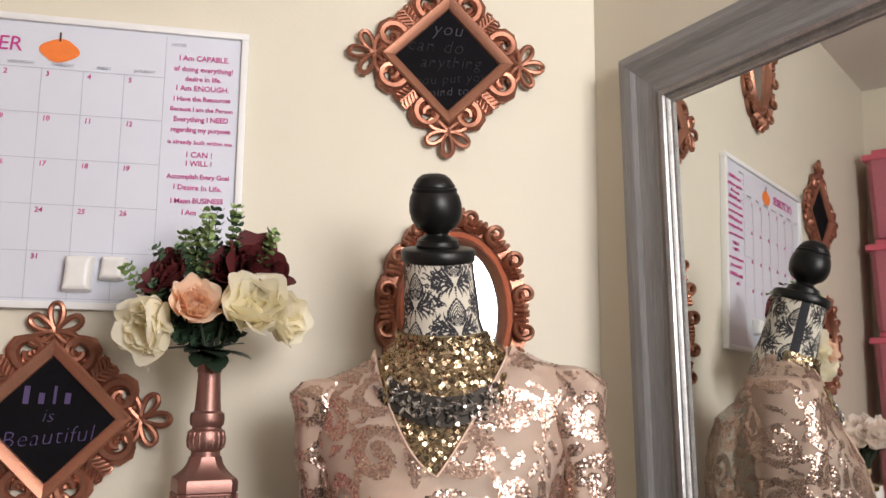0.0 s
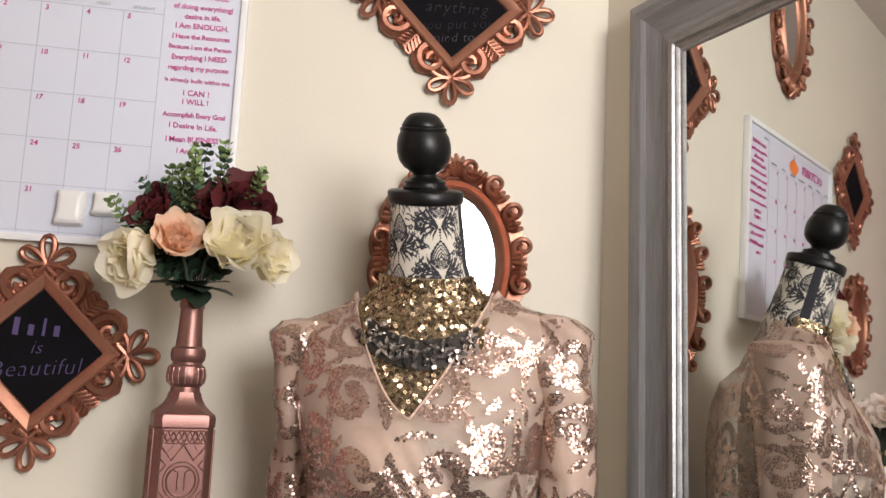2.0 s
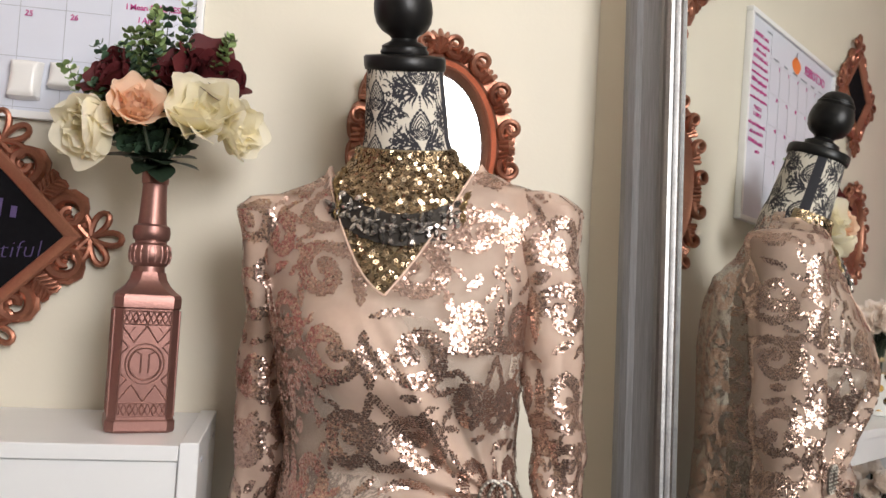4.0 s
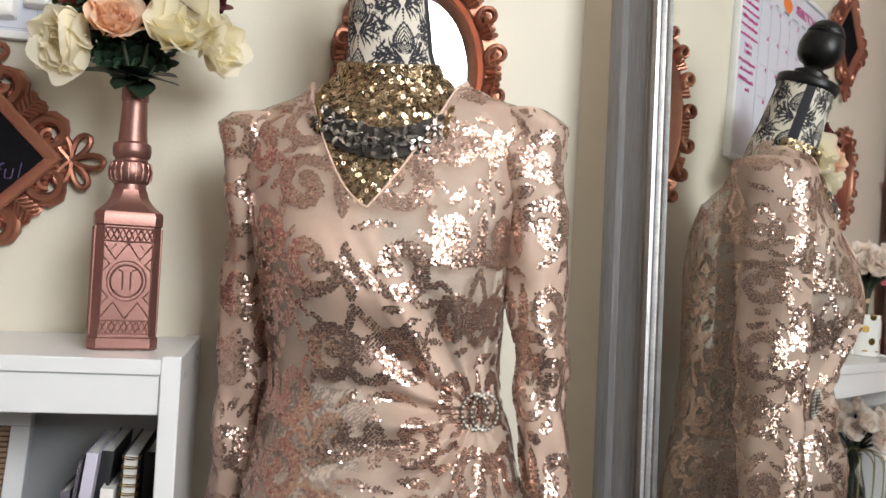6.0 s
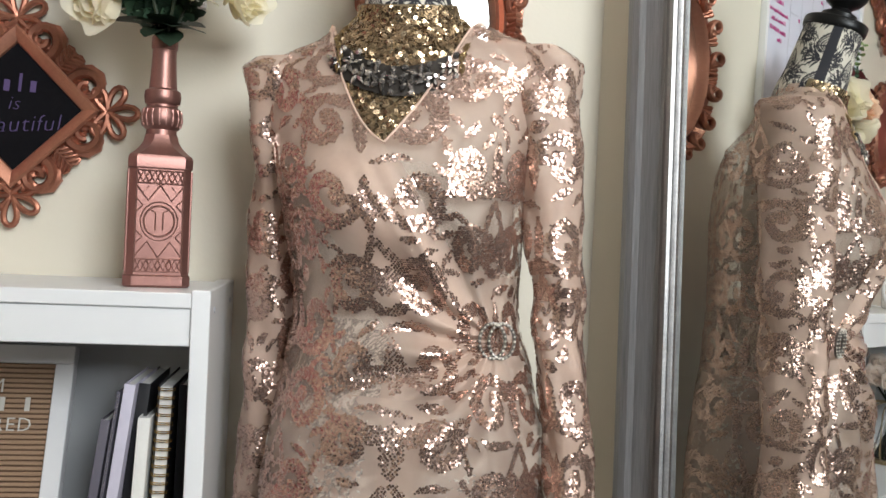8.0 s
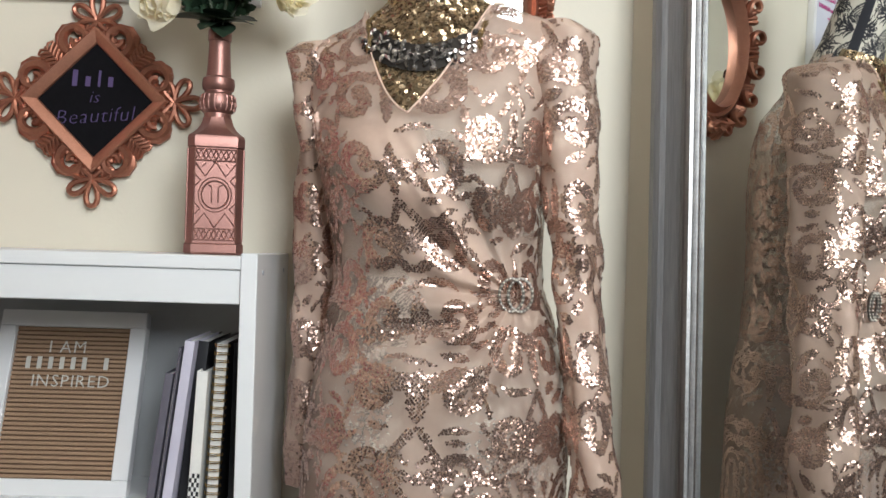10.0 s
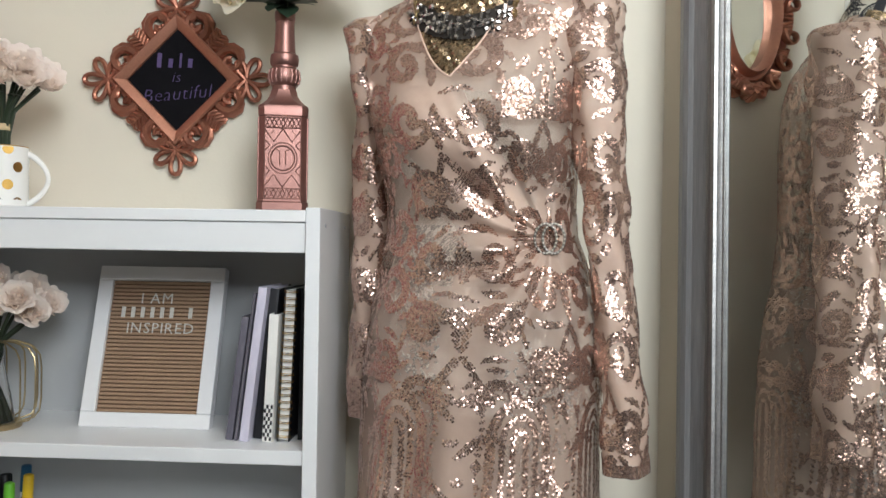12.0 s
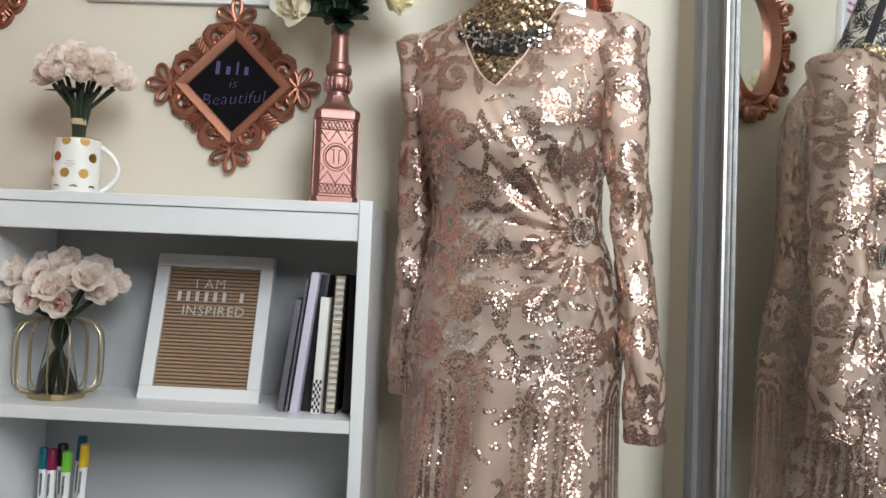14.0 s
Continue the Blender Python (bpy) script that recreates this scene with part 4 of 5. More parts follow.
def volute(cx, cv, R, a0, hand, turns, w, tail):
    """A C-scroll that winds in round its centre to a bulb, with a counter-curved leaf for a tail."""
    n = 90
    for t in range(n):
        f = t / n
        a = a0 + hand * turns * 2 * math.pi * f
        r = R * (1 - 0.66 * f ** 0.9)
        CL.dab(cx + r * math.cos(a), cv + r * math.sin(a), w * (0.55 + 0.45 * min(1.0, f * 5)) * (1 - 0.30 * f) / 2)
    CL.dab(cx + 0.30 * R * math.cos(a), cv + 0.30 * R * math.sin(a), w * 0.52)
    u, v, hd = cx + R * math.cos(a0), cv + R * math.sin(a0), a0 - hand * math.pi / 2
    m = 40
    for t in range(m):
        f = t / m
        hd += hand * (6 + 26 * f) * tail / m
        u, v = u + tail / m * math.cos(hd), v + tail / m * math.sin(hd)
        CL.dab(u, v, w * (0.55 + 0.55 * math.sin(math.pi * f) - 0.45 * f) / 2)
    # small lobes along the outer edge
    for k in range(3):
        a = a0 + hand * (0.9 + 0.75 * k)
        CL.stroke(cx + (R + 0.002) * math.cos(a), cv + (R + 0.002) * math.sin(a), a + hand * 0.9, 0.024, 0, hand * 60, 0.0085, 18)


for _c in range(-1, 10):
    for _r in range(0, 9):
        j = lambda q: _rg.uniform(-q, q)
        uc, v0 = 0.06 + _c * 0.148, 0.752 + _r * 0.092 + (0.046 if _c % 2 else 0.0)
        R, up = 0.031 + j(.005), 1 if _r % 2 else -1
        du, dv, a0, tn, w, tl = 0.039 + j(.004), j(.008), radians(105 + 40 * _rg.random()), 1.05 + j(.15), 0.0205 + j(.003), 0.060 + j(.012)
        volute(uc + du, v0 + dv, R, up * a0, -up, tn, w, tl)
        volute(uc - du, v0 + dv, R, math.pi - up * a0, up, tn, w, tl)
        if _r % 3 == 0:
            teardrop(uc, v0 - 0.030, 0.082, 0.021, 0.0105)
        else:
            CL.stroke(uc, v0 - 0.035, math.pi / 2, 0.065, 0, 0, 0.0170)
# smaller commas fill the ground between the scrolls
for _k in range(14000):
    u, v, hd = _rg.uniform(0.0, 1.3), _rg.uniform(0.74, 1.40), _rg.uniform(0, 6.28)
    L, wd = _rg.choice((0.022, 0.035, 0.050, 0.060)), _rg.uniform(0.008, 0.015)
    k0, k1 = _rg.uniform(-15, 15), _rg.choice((-1, 1)) * _rg.uniform(35, 80)
    if CL.free(u, v, hd, L, k0, k1, wd + 0.003):
        CL.stroke(u, v, hd, L, k0, k1, wd)
# long nested loops on the skirt
CL.m[:738, :] = False
for _c in range(-5, 6):
    uc = 0.582 + _c * 0.142
    for L, th in ((0.037, 0.0135), (0.0215, 0.0095), (0.0085, 0.0080)):
        top = 0.748 - (0.038 - L) * 1.3
        for k in range(120):
            t = math.pi * k / 119
            CL.dab(uc + L * math.cos(t), top - L * 1.5 * (1 - math.sin(t)), th / 2)
        for k in range(240):
            v = top - L * 1.5 - k * 0.0025
            for sg in (-1, 1):
                CL.dab(uc + sg * L * (1 - 0.0006 * k), v, th / 2)
    for k in range(46):
        for q in (0.050, 0.092):
            CL.dab(uc + q + 0.003 * math.sin(k * 0.5), 0.735 - 0.0085 * k, 0.0036 if k % 9 else 0.006)
    for k in range(6):
        hook(uc + 0.071 + _rg.uniform(-.006, .006), 0.716 - 0.052 * k, radians(64 if k % 2 else 116), 0.070, -8 if k % 2 else 8, -90 if k % 2 else 90, 0.0125)
        CL.dab(uc + 0.071 + _rg.uniform(-.012, .012), 0.690 - 0.052 * k, 0.006)


def seq_mesh(name, spots, radius, tilt, seed, sides=6, hole=0.0):
    """Thousands of small dished discs at (place, normal)."""
    rg = np.random.RandomState(seed)
    P = np.array([s[0] for s in spots])
    Nn = np.array([s[1] for s in spots]) + rg.normal(0, tilt, (len(spots), 3))
    Nn /= np.linalg.norm(Nn, axis=1)[:, None]
    ref = np.where(np.abs(Nn[:, 2:3]) < 0.9, np.array([[0, 0, 1.0]]), np.array([[1.0, 0, 0]]))
    A = np.cross(Nn, ref)
    A /= np.linalg.norm(A, axis=1)[:, None]
    B = np.cross(Nn, A)
    ang = np.linspace(0, 2 * np.pi, sides, endpoint=False)
    R = radius * rg.uniform(0.85, 1.1, len(spots))
    V = P[:, None, :] + R[:, None, None] * (A[:, None, :] * np.cos(ang)[None, :, None] + B[:, None, :] * np.sin(ang)[None, :, None])
    if hole:
        V = np.concatenate([V, P[:, None, :] + (V - P[:, None, :]) * hole], axis=1)
        k = np.arange(sides)
        quad = np.stack([k, (k + 1) % sides, (k + 1) % sides + sides, k + sides], axis=1)
        F = (np.arange(len(P))[:, None, None] * 2 * sides + quad[None]).reshape(-1, 4)
        V = V.reshape(-1, 3)
    else:
        V = V.reshape(-1, 3)
        F = np.arange(len(V)).reshape(-1, sides)
    me = bpy.data.meshes.new(name)
    me.from_pydata(V.tolist(), [], F.tolist())
    return me


dress = base("wrap_dress", FORM, "long sleeved nude mesh wrap dress with rose gold sequin scrolls", "dress")


def cloth_sheet(f, za, zb, nu, nv, cut=None, thick=0.0015):
    bm = grid(lambda u, v: f(2 * math.pi * u, za + (zb - za) * v), nu, nv, closed_u=True)
    if cut:
        dead = [fc for fc in bm.faces if cut(fc.calc_center_median())]
        bmesh.ops.delete(bm, geom=dead, context="FACES")
        # draw the cut edge onto the neckline
        for v in bm.verts:
            if v.is_boundary and v.co.z > NECK_Z - 0.03 and v.co.z < 1.36 and v.co.y < 0.012:
                t = neckline(v.co.x)
                if abs(t - v.co.z) < 0.016:
                    v.co.z = t
    return bm




def layers(ob):
    """Marks where the wrapped cloth lies double: the crossing panel, the gather and the front overlap."""
    val = []
    for v in ob.data.vertices:
        x, y, z = v.co
        if y > 0.03:
            val.append(0.0)
            continue
        step = lambda q, w: 1 / (1 + math.exp(max(-40, min(40, -q / w))))
        d = ((x + 0.006) * 0.223 + (z - NECK_Z) * 0.134) / 0.26
        gather = math.exp(-((x - 0.095) / 0.058) ** 2 - ((z - 0.960) / 0.060) ** 2)
        panel = step(-d, 0.004) * step(d + 0.085, 0.010) * step(NECK_Z - z, 0.01) * step(z - 0.94, 0.01)
        strip = step(x - 0.004, 0.003) * step(0.056 - x, 0.006) * step(0.94 - z, 0.02)
        chest = 0.55 * step(z - 1.19, 0.02)
        val.append(max(panel, 0.5 * strip, chest, min(1.0, 1.3 * gather)))
    at = ob.data.attributes.new("layer", "FLOAT", "POINT")
    at.data.foreach_set("value", np.array(val, dtype=np.float32))


layers(part("bodice", cloth_sheet(body, 1.366, 0.90, 320, 170, in_neck), MESH, dress, "nude mesh bodice wrapped to one side"))
layers(part("skirt", cloth_sheet(body, 0.90, 0.02, 220, 130), MESH_SKIRT, dress, "long nude mesh skirt"))
# rolled edges: the neckline and the crossing panel down to the gather


def front(x, z, off=0.002):
    """The point of the cloth's front at x."""
    lo, hi = math.pi * 1.02, math.pi * 1.98
    for _ in range(40):
        mid = (lo + hi) / 2
        if body(mid, z).x < x:
            lo = mid
        else:
            hi = mid
    p = body((lo + hi) / 2, z)
    return p + Vector((0, -off, 0))


def edge_line(pts, r, name, label):
    part(name, sweep(pts, r, 6), MESH_EDGE, dress, label)


edge_line([front(-0.084 + 0.078 * k / 14, neckline(-0.084 + 0.078 * k / 14), 0.0012) for k in range(15)], 0.0013, "neck_edge", "rolled neckline edge")
edge_line([front(0.088 - 0.094 * k / 14, neckline(0.088 - 0.094 * k / 14), 0.0015) for k in range(15)], 0.0014, "neck_edge", "rolled neckline edge")
spots = []


def scatter(f, za, zb, r, mask, step=0.0027, lift=0.0012, u0=0.0, cut=None, amin=0.0, amax=2 * math.pi):
    rg = random.Random(9)
    z = zb
    row = 0
    while z < za:
        da = step / r
        a = amin + (row % 2) * da / 2
        while a < amax:
            aa, zz = a + rg.uniform(-0.2, 0.2) * da, z + rg.uniform(-0.2, 0.2) * step
            a += da
            if not mask(aa, zz):
                continue
            p = f(aa, zz)
            if cut and cut(p):
                continue
            e1, e2 = f(aa + 0.01, zz) - p, f(aa, zz + 0.003) - p
            n = e1.cross(e2)
            if n.length < 1e-12:
                continue
            n.normalize()
            spots.append((tuple(p + n * lift), tuple(n)))
        z += step * 0.92
        row += 1


def body_mask(a, z):
    x = math.cos(a) * 0.165
    # the wrap's crossing panel slants the repeat
    sl = 0.30 * (z - 0.95) if z > 0.95 else 0.0
    u = (a - 1.5 * math.pi) * 0.16 + 0.65 + sl * 0.35
    return CL.at(u, z)


scatter(body, 1.36, 0.42, 0.160, body_mask, cut=in_neck, amin=0.92 * math.pi, amax=2.08 * math.pi)
scatter(body, 1.36, 0.42, 0.160, body_mask, step=0.0034, cut=in_neck, amin=0.08 * math.pi, amax=0.92 * math.pi)
for s in (-1, 1):
    f, za, zb = arm(s)
    sl = part("sleeve", cloth_sheet(f, za, zb, 48, 90), MESH_ARM, dress, "sheer long sleeve with sequin scrolls")
    off = 0.31 if s > 0 else 0.93
    scatter(f, za, zb + 0.012, 0.046, lambda a, z: CL.at(a * 0.046 + off, z * 1.0 + 0.08))
    # sequinned cuff
    scatter(f, zb + 0.016, zb, 0.046, lambda a, z: True)
    # closes the shoulder over the arm
    bm = bmesh.new()
    ring = [f(2 * math.pi * k / 48, za) for k in range(48)]
    c = sum(ring, Vector()) / 48 + Vector((0, 0, 0.006))
    vs = [bm.verts.new(p) for p in ring]
    mid = [bm.verts.new(c + (p - c) * 0.5 + Vector((0, 0, 0.002))) for p in ring]
    top = bm.verts.new(c)
    for k in range(48):
        bm.faces.new((vs[k], vs[(k + 1) % 48], mid[(k + 1) % 48], mid[k]))
        bm.faces.new((mid[k], mid[(k + 1) % 48], top))
    part("shoulder_seam", bm, MESH_ARM, sl)
_me = seq_mesh("sequin_scrolls", spots, 0.0017, 0.128, 3)
_me.materials.append(SEQUIN)
_sq = new("sequin_scrollwork", _me)
_sq.parent = dress
tagged(_sq, "thousands of rose gold sequins in scrolls", kind="stuff")

# -- gold sequin top showing in the V, crystal necklace, brooch --
def bib(a, z):
    p = torso(a, z, 0.0035)
    return lean(p)


bib_thing = base("sequin_neckpiece", FORM, "high gold sequin neckpiece filling the dress neckline", "top")
_bm = grid(lambda u, v: bib(math.pi + math.pi * u, 1.19 + (1.380 - 1.19) * v), 80, 60)
bmesh.ops.delete(_bm, geom=[f for f in _bm.faces if f.calc_center_median().z < neckline(f.calc_center_median().x) - 0.02 or abs(f.calc_center_median().x) > 0.086], context="FACES")
part("net", _bm, GOLD_CLOTH, bib_thing, "dark gold netting")
_spots = []
_rg = random.Random(21)
for _row in range(65):
    z = 1.19 + 0.0029 * _row
    for k in range(84):
        a = math.pi * (1.03 + 0.94 * (k + 0.5 * (_row % 2)) / 84) + _rg.uniform(-.01, .01)
        p = bib(a, z + _rg.uniform(-.001, .001))
        if p.z < neckline(p.x) - 0.012 or abs(p.x) > 0.084:
            continue
        n = (bib(a + 0.01, z) - p).cross(bib(a, z + 0.003) - p)
        n.normalize()
        _spots.append((tuple(p + n * _rg.uniform(0.001, 0.0035)), tuple(n)))
_me = seq_mesh("gold_sequins", _spots, 0.0029, 0.24, 8, 8, 0.34)
_me.materials.append(GOLD_SEQUIN)
_ob = new("sequin_facing", _me)
_ob.parent = bib_thing
tagged(_ob, "hundreds of gold sequins", kind="stuff")

# necklace: chain over the shoulders, crescent of crystals on the chest
necklace = base("crystal_necklace", FORM, "statement necklace of smoky crystals on a gold chain", "necklace")


def chest(x, z, off):
    """A point off the neckpiece at x and height."""
    best = None
    for k in range(60):
        a = math.pi * (1.02 + 0.96 * k / 59)
        p = bib(a, z)
        if best is None or abs(p.x - x) < abs(best.x - x):
            best = p
    return best + Vector((0, -off, 0))


for s in (-1, 1):
    pts = []
    for k in range(13):
        f = k / 12
        x = s * (0.064 + 0.008 * math.sin(f * math.pi)) if f < 0.55 else s * (0.070 - 0.010 * (f - 0.55))
        z = 1.362 - 0.085 * f
        pts.append(chest(x * 1.12, z, 0.0095))
    bm = bmesh.new()
    for k, (p, q) in enumerate(zip(pts, pts[1:])):
        for h in (0.25, 0.75):
            c = p.lerp(q, h)
            d = (q - p).normalized()
            sd = d.cross(Vector((0, -1, 0))).normalized() * 0.0028
            ring = [c + d * 0.0040 * math.cos(t * math.pi / 4) + (sd if (k + (h > 0.5)) % 2 else Vector((0, -0.0022, 0))) * math.sin(t * math.pi / 4) for t in range(8)]
            sweep(ring, 0.0009, 5, bm, closed=True)
    part("chain", bm, ANTIQUE, necklace, "twisted antique gold chain")


def gem(kind, L, W):
    """A faceted stone in a dark setting, long axis along local z, facing -y."""
    bm = bmesh.new()
    n = 10
    outer = [bm.verts.new((W * math.cos(2 * math.pi * k / n) * (1 if kind == 0 else max(0.25, 1 - 0.45 * max(0, math.sin(2 * math.pi * k / n)))), 0, L * math.sin(2 * math.pi * k / n))) for k in range(n)]
    tab = [bm.verts.new((v.co.x * 0.55, -W * 0.75, v.co.z * 0.55)) for v in outer]
    back = [bm.verts.new((v.co.x * 0.8, W * 0.5, v.co.z * 0.8)) for v in outer]
    for k in range(n):
        j = (k + 1) % n
        bm.faces.new((outer[k], outer[j], tab[j], tab[k]))
        bm.faces.new((back[k], back[j], outer[j], outer[k]))
    bm.faces.new(tab), bm.faces.new(back[::-1])
    return finish("gem", bm, GEM, smooth=False)


_bm = grid(lambda u, v: chest(-0.080 + 0.146 * u, 1.263 + 0.024 * ((-0.080 + 0.146 * u) / 0.07) ** 2 - 0.016 + 0.038 * v, 0.0055), 30, 6)
part("setting", _bm, STEEL_DARK, necklace, "dark metal setting behind the stones")
GEMS = [gem(0, 0.0052, 0.0042), gem(1, 0.0082, 0.0032), gem(0, 0.0040, 0.0040), gem(1, 0.0064, 0.0030)]
_rg = random.Random(4)


def set_gem(kind, x, z, off, turn):
    ob = new("gem", GEMS[kind])
    ob.parent = necklace
    ob.matrix_basis = Matrix.Translation(chest(x, z, off)) @ pose(0, 0, 0, _rg.uniform(-12, 16), turn, x * 380)


# flowers of five long stones round a bright one, with single stones between
for k in range(10):
    x = -0.077 + 0.0152 * k
    zc = 1.2655 + 0.024 * (x / 0.07) ** 2 + (0.003 if k % 2 else -0.003)
    set_gem(2, x, zc, 0.011, 0)
    spin = _rg.uniform(0, 72)
    for q in range(5):
        a = radians(spin + 72 * q)
        set_gem(_rg.choice((1, 3, 3)), x + 0.0082 * math.sin(a), zc + 0.0082 * math.cos(a), 0.0085, math.degrees(a))
    set_gem(0, x + 0.0076, zc + 0.014, 0.0075, _rg.uniform(0, 90))
    set_gem(_rg.choice((0, 2)), x + 0.0076, zc - 0.012, 0.0075, _rg.uniform(0, 90))

# brooch: two interlocked rings set with pearls, at the wrap's gather
brooch = base("brooch", FORM @ Matrix.Translation(front(0.130, 0.968, 0.014)) @ pose(0, 0, 0, 2, 0, 12), "round pearl set silver brooch holding the wrap", "brooch")
for sx in (-0.0055, 0.0055):
    ring = part("ring", sweep([(sx + 0.0150 * math.cos(t * math.pi / 14), 0, 0.0205 * math.sin(t * math.pi / 14)) for t in range(28)], 0.0022, 6, None, True), STEEL, brooch, "dark silver ring")
    for t in range(22):
        a = 2 * math.pi * t / 22
        bm = bmesh.new()
        bmesh.ops.create_icosphere(bm, subdivisions=1, radius=0.0016)
        part("pearl", bm, PEARL, ring, m=pose(sx + 0.0150 * math.cos(a), -0.0022, 0.0205 * math.sin(a)))

# ---- flowers ----
def petal(bm, c, axis, side, L, W, cup, curl, seed, index=0, wild=1.0):
    """A cupped petal from c, growing along axis, bulging to side, with a wavy lip."""
    rg = random.Random(seed)
    across = axis.cross(side).normalized()
    ph, am = rg.uniform(0, 6), rg.uniform(0.05, 0.10) * (0.6 + 0.4 * wild)
    rows = []
    nu, nv = 9, 8
    for j in range(nv + 1):
        v = j / nv
        w = W * (0.25 + 0.95 * math.sin(min(1, v * 1.02) ** 0.8 * math.pi * 0.72)) / 1.2
        row = []
        for i in range(nu + 1):
            u = i / nu * 2 - 1
            out = cup * math.sin(v * math.pi * 0.62) * L + curl * L * max(0, v - 0.6) ** 1.3 * 2.2
            lip = am * L * math.sin(u * 4 + ph) * v ** 3
            h = v * L * (1 - 0.16 * u * u * v) * math.cos(max(0, curl) * 0.6 * v)
            p = c + axis * (h + lip * 0.5) + side * (out - 0.55 * cup * u * u * W * 0.9 * (0.3 + 0.7 * v) + lip) + across * (w * u)
            row.append(bm.verts.new(p))
        rows.append(row)
    for j in range(nv):
        for i in range(nu):
            f = bm.faces.new((rows[j][i], rows[j][i + 1], rows[j + 1][i + 1], rows[j + 1][i]))
            f.material_index = index


TIGHT = [(0.10, 3, 0.80, 0.10, -0.15), (0.22, 4, 0.86, 0.22, -0.05), (0.34, 5, 0.92, 0.34, 0.06), (0.48, 5, 0.96, 0.52, 0.22), (0.60, 5, 1.0, 0.78, 0.42), (0.66, 5, 0.98, 1.0, 0.62)]
LOOSE = [(0.12, 3, 0.78, 0.16, -0.12), (0.28, 3, 0.90, 0.36, 0.02), (0.42, 4, 0.98, 0.58, 0.18), (0.56, 4, 1.02, 0.82, 0.34), (0.62, 5, 1.02, 1.02, 0.55)]


def rose(name, parent, c, axis, R, mats, seed, open_=1.0, label="", heart=6, layers=TIGHT, solid=1):
    """A bloom: its heart is one mesh, and each outer petal a part of it."""
    rg = random.Random(seed)
    axis = Vector(axis).normalized()
    ref = axis.orthogonal().normalized()
    c = Vector(c)
    bm = bmesh.new()
    bloom, wild = None, 1.0 if layers is TIGHT else 2.0
    for li, (rad, n, ln, cup, curl) in enumerate(layers):
        if li >= 3:
            cup, curl = cup * open_, curl * open_
        if li == solid:
            bloom = part(name, bm, mats, parent, label, edge=60)
        for k in range(n):
            a = 2 * math.pi * (k / n + li * 0.37) + rg.uniform(-.25, .25) * wild
            side = Matrix.Rotation(a, 3, axis) @ ref
            ax = (axis + Vector((rg.uniform(-1, 1), rg.uniform(-1, 1), rg.uniform(-1, 1))) * 0.10 * wild * rad).normalized()
            L = R * 1.05 * ln * rg.uniform(1 - 0.08 * wild, 1 + 0.08 * wild)
            one = bm if li < solid else bmesh.new()
            petal(one, c - axis * R * 0.45 + side * R * rad * 0.42, ax, side, L, R * (0.30 + 0.50 * rad) * (1.15 if wild == 1 else 1.4), cup * 0.55, curl * rg.uniform(0.6, 1.3), rg.random(), 1 if li < heart - 4 else 0, wild)
            if li >= solid:
                part("petal", one, mats, bloom, edge=60)
    return bloom


def leaf_blade(bm, p, d, up, L, W, fold=0.15, index=0):
    side = d.cross(up).normalized()
    up = side.cross(d).normalized()
    rows = []
    for j in range(6):
        v = j / 5
        w = W * math.sin(math.pi * min(0.985, v * 0.93 + 0.06)) ** 0.8
        c = p + d * L * v - up * L * 0.18 * v * v
        rows.append([bm.verts.new(c - side * w + up * fold * w), bm.verts.new(c), bm.verts.new(c + side * w + up * fold * w)])
    for a, b in zip(rows, rows[1:]):
        for i in range(2):
            bm.faces.new((a[i], a[i + 1], b[i + 1], b[i])).material_index = index


def sprig(parent, p, d, L, seed, tip=0.5, R=0.0062, name="eucalyptus_sprig"):
    rg = random.Random(seed)
    bm = bmesh.new()
    p, d = Vector(p), Vector(d).normalized()
    pts, q, dd = [], p.copy(), d.copy()
    n = 20
    for k in range(n):
        pts.append(q.copy())
        dd = (dd + Vector((rg.uniform(-.10, .10), rg.uniform(-.10, .10), rg.uniform(-.06, .08)))).normalized()
        q = q + dd * L / n
    sweep(pts, [0.0013 * (1 - 0.6 * k / n) for k in range(n)], 5, bm)
    for f in bm.faces:
        f.material_index = 2
    for k in range(2, n):
        f = k / n
        r = R * (1.15 - 0.55 * f) * rg.uniform(0.85, 1.15)
        t = (pts[min(k + 1, n - 1)] - pts[k - 1]).normalized()
        o = t.orthogonal().normalized()
        for s in range(4):
            out = (Matrix.Rotation(s * 1.57 + k * 0.8, 3, t) @ o + t * 0.55).normalized()
            nrm = (t - out * 0.4 + Vector((rg.uniform(-.5, .5), rg.uniform(-.5, .5), rg.uniform(-.5, .5)))).normalized()
            sd = out.cross(nrm).normalized()
            c = pts[k] + out * r * 1.15
            vs = [bm.verts.new(c + (out * math.cos(2 * math.pi * i / 8) * 1.05 + sd * math.sin(2 * math.pi * i / 8) * 0.92) * r + nrm * 0.22 * r * math.cos(4 * math.pi * i / 8)) for i in range(8)]
            mid = bm.verts.new(c - nrm * 0.18 * r)
            for i in range(8):
                bm.faces.new((vs[i], vs[(i + 1) % 8], mid)).material_index = 1 if f > tip else 0
    return part(name, bm, (EUCA, EUCA_TIP, STEMM), parent, edge=70)


# -- painted bottle on the bookcase --
BOT = pose(-0.052, 1.240, KTOP + 0.0005, 0, 0, 13)


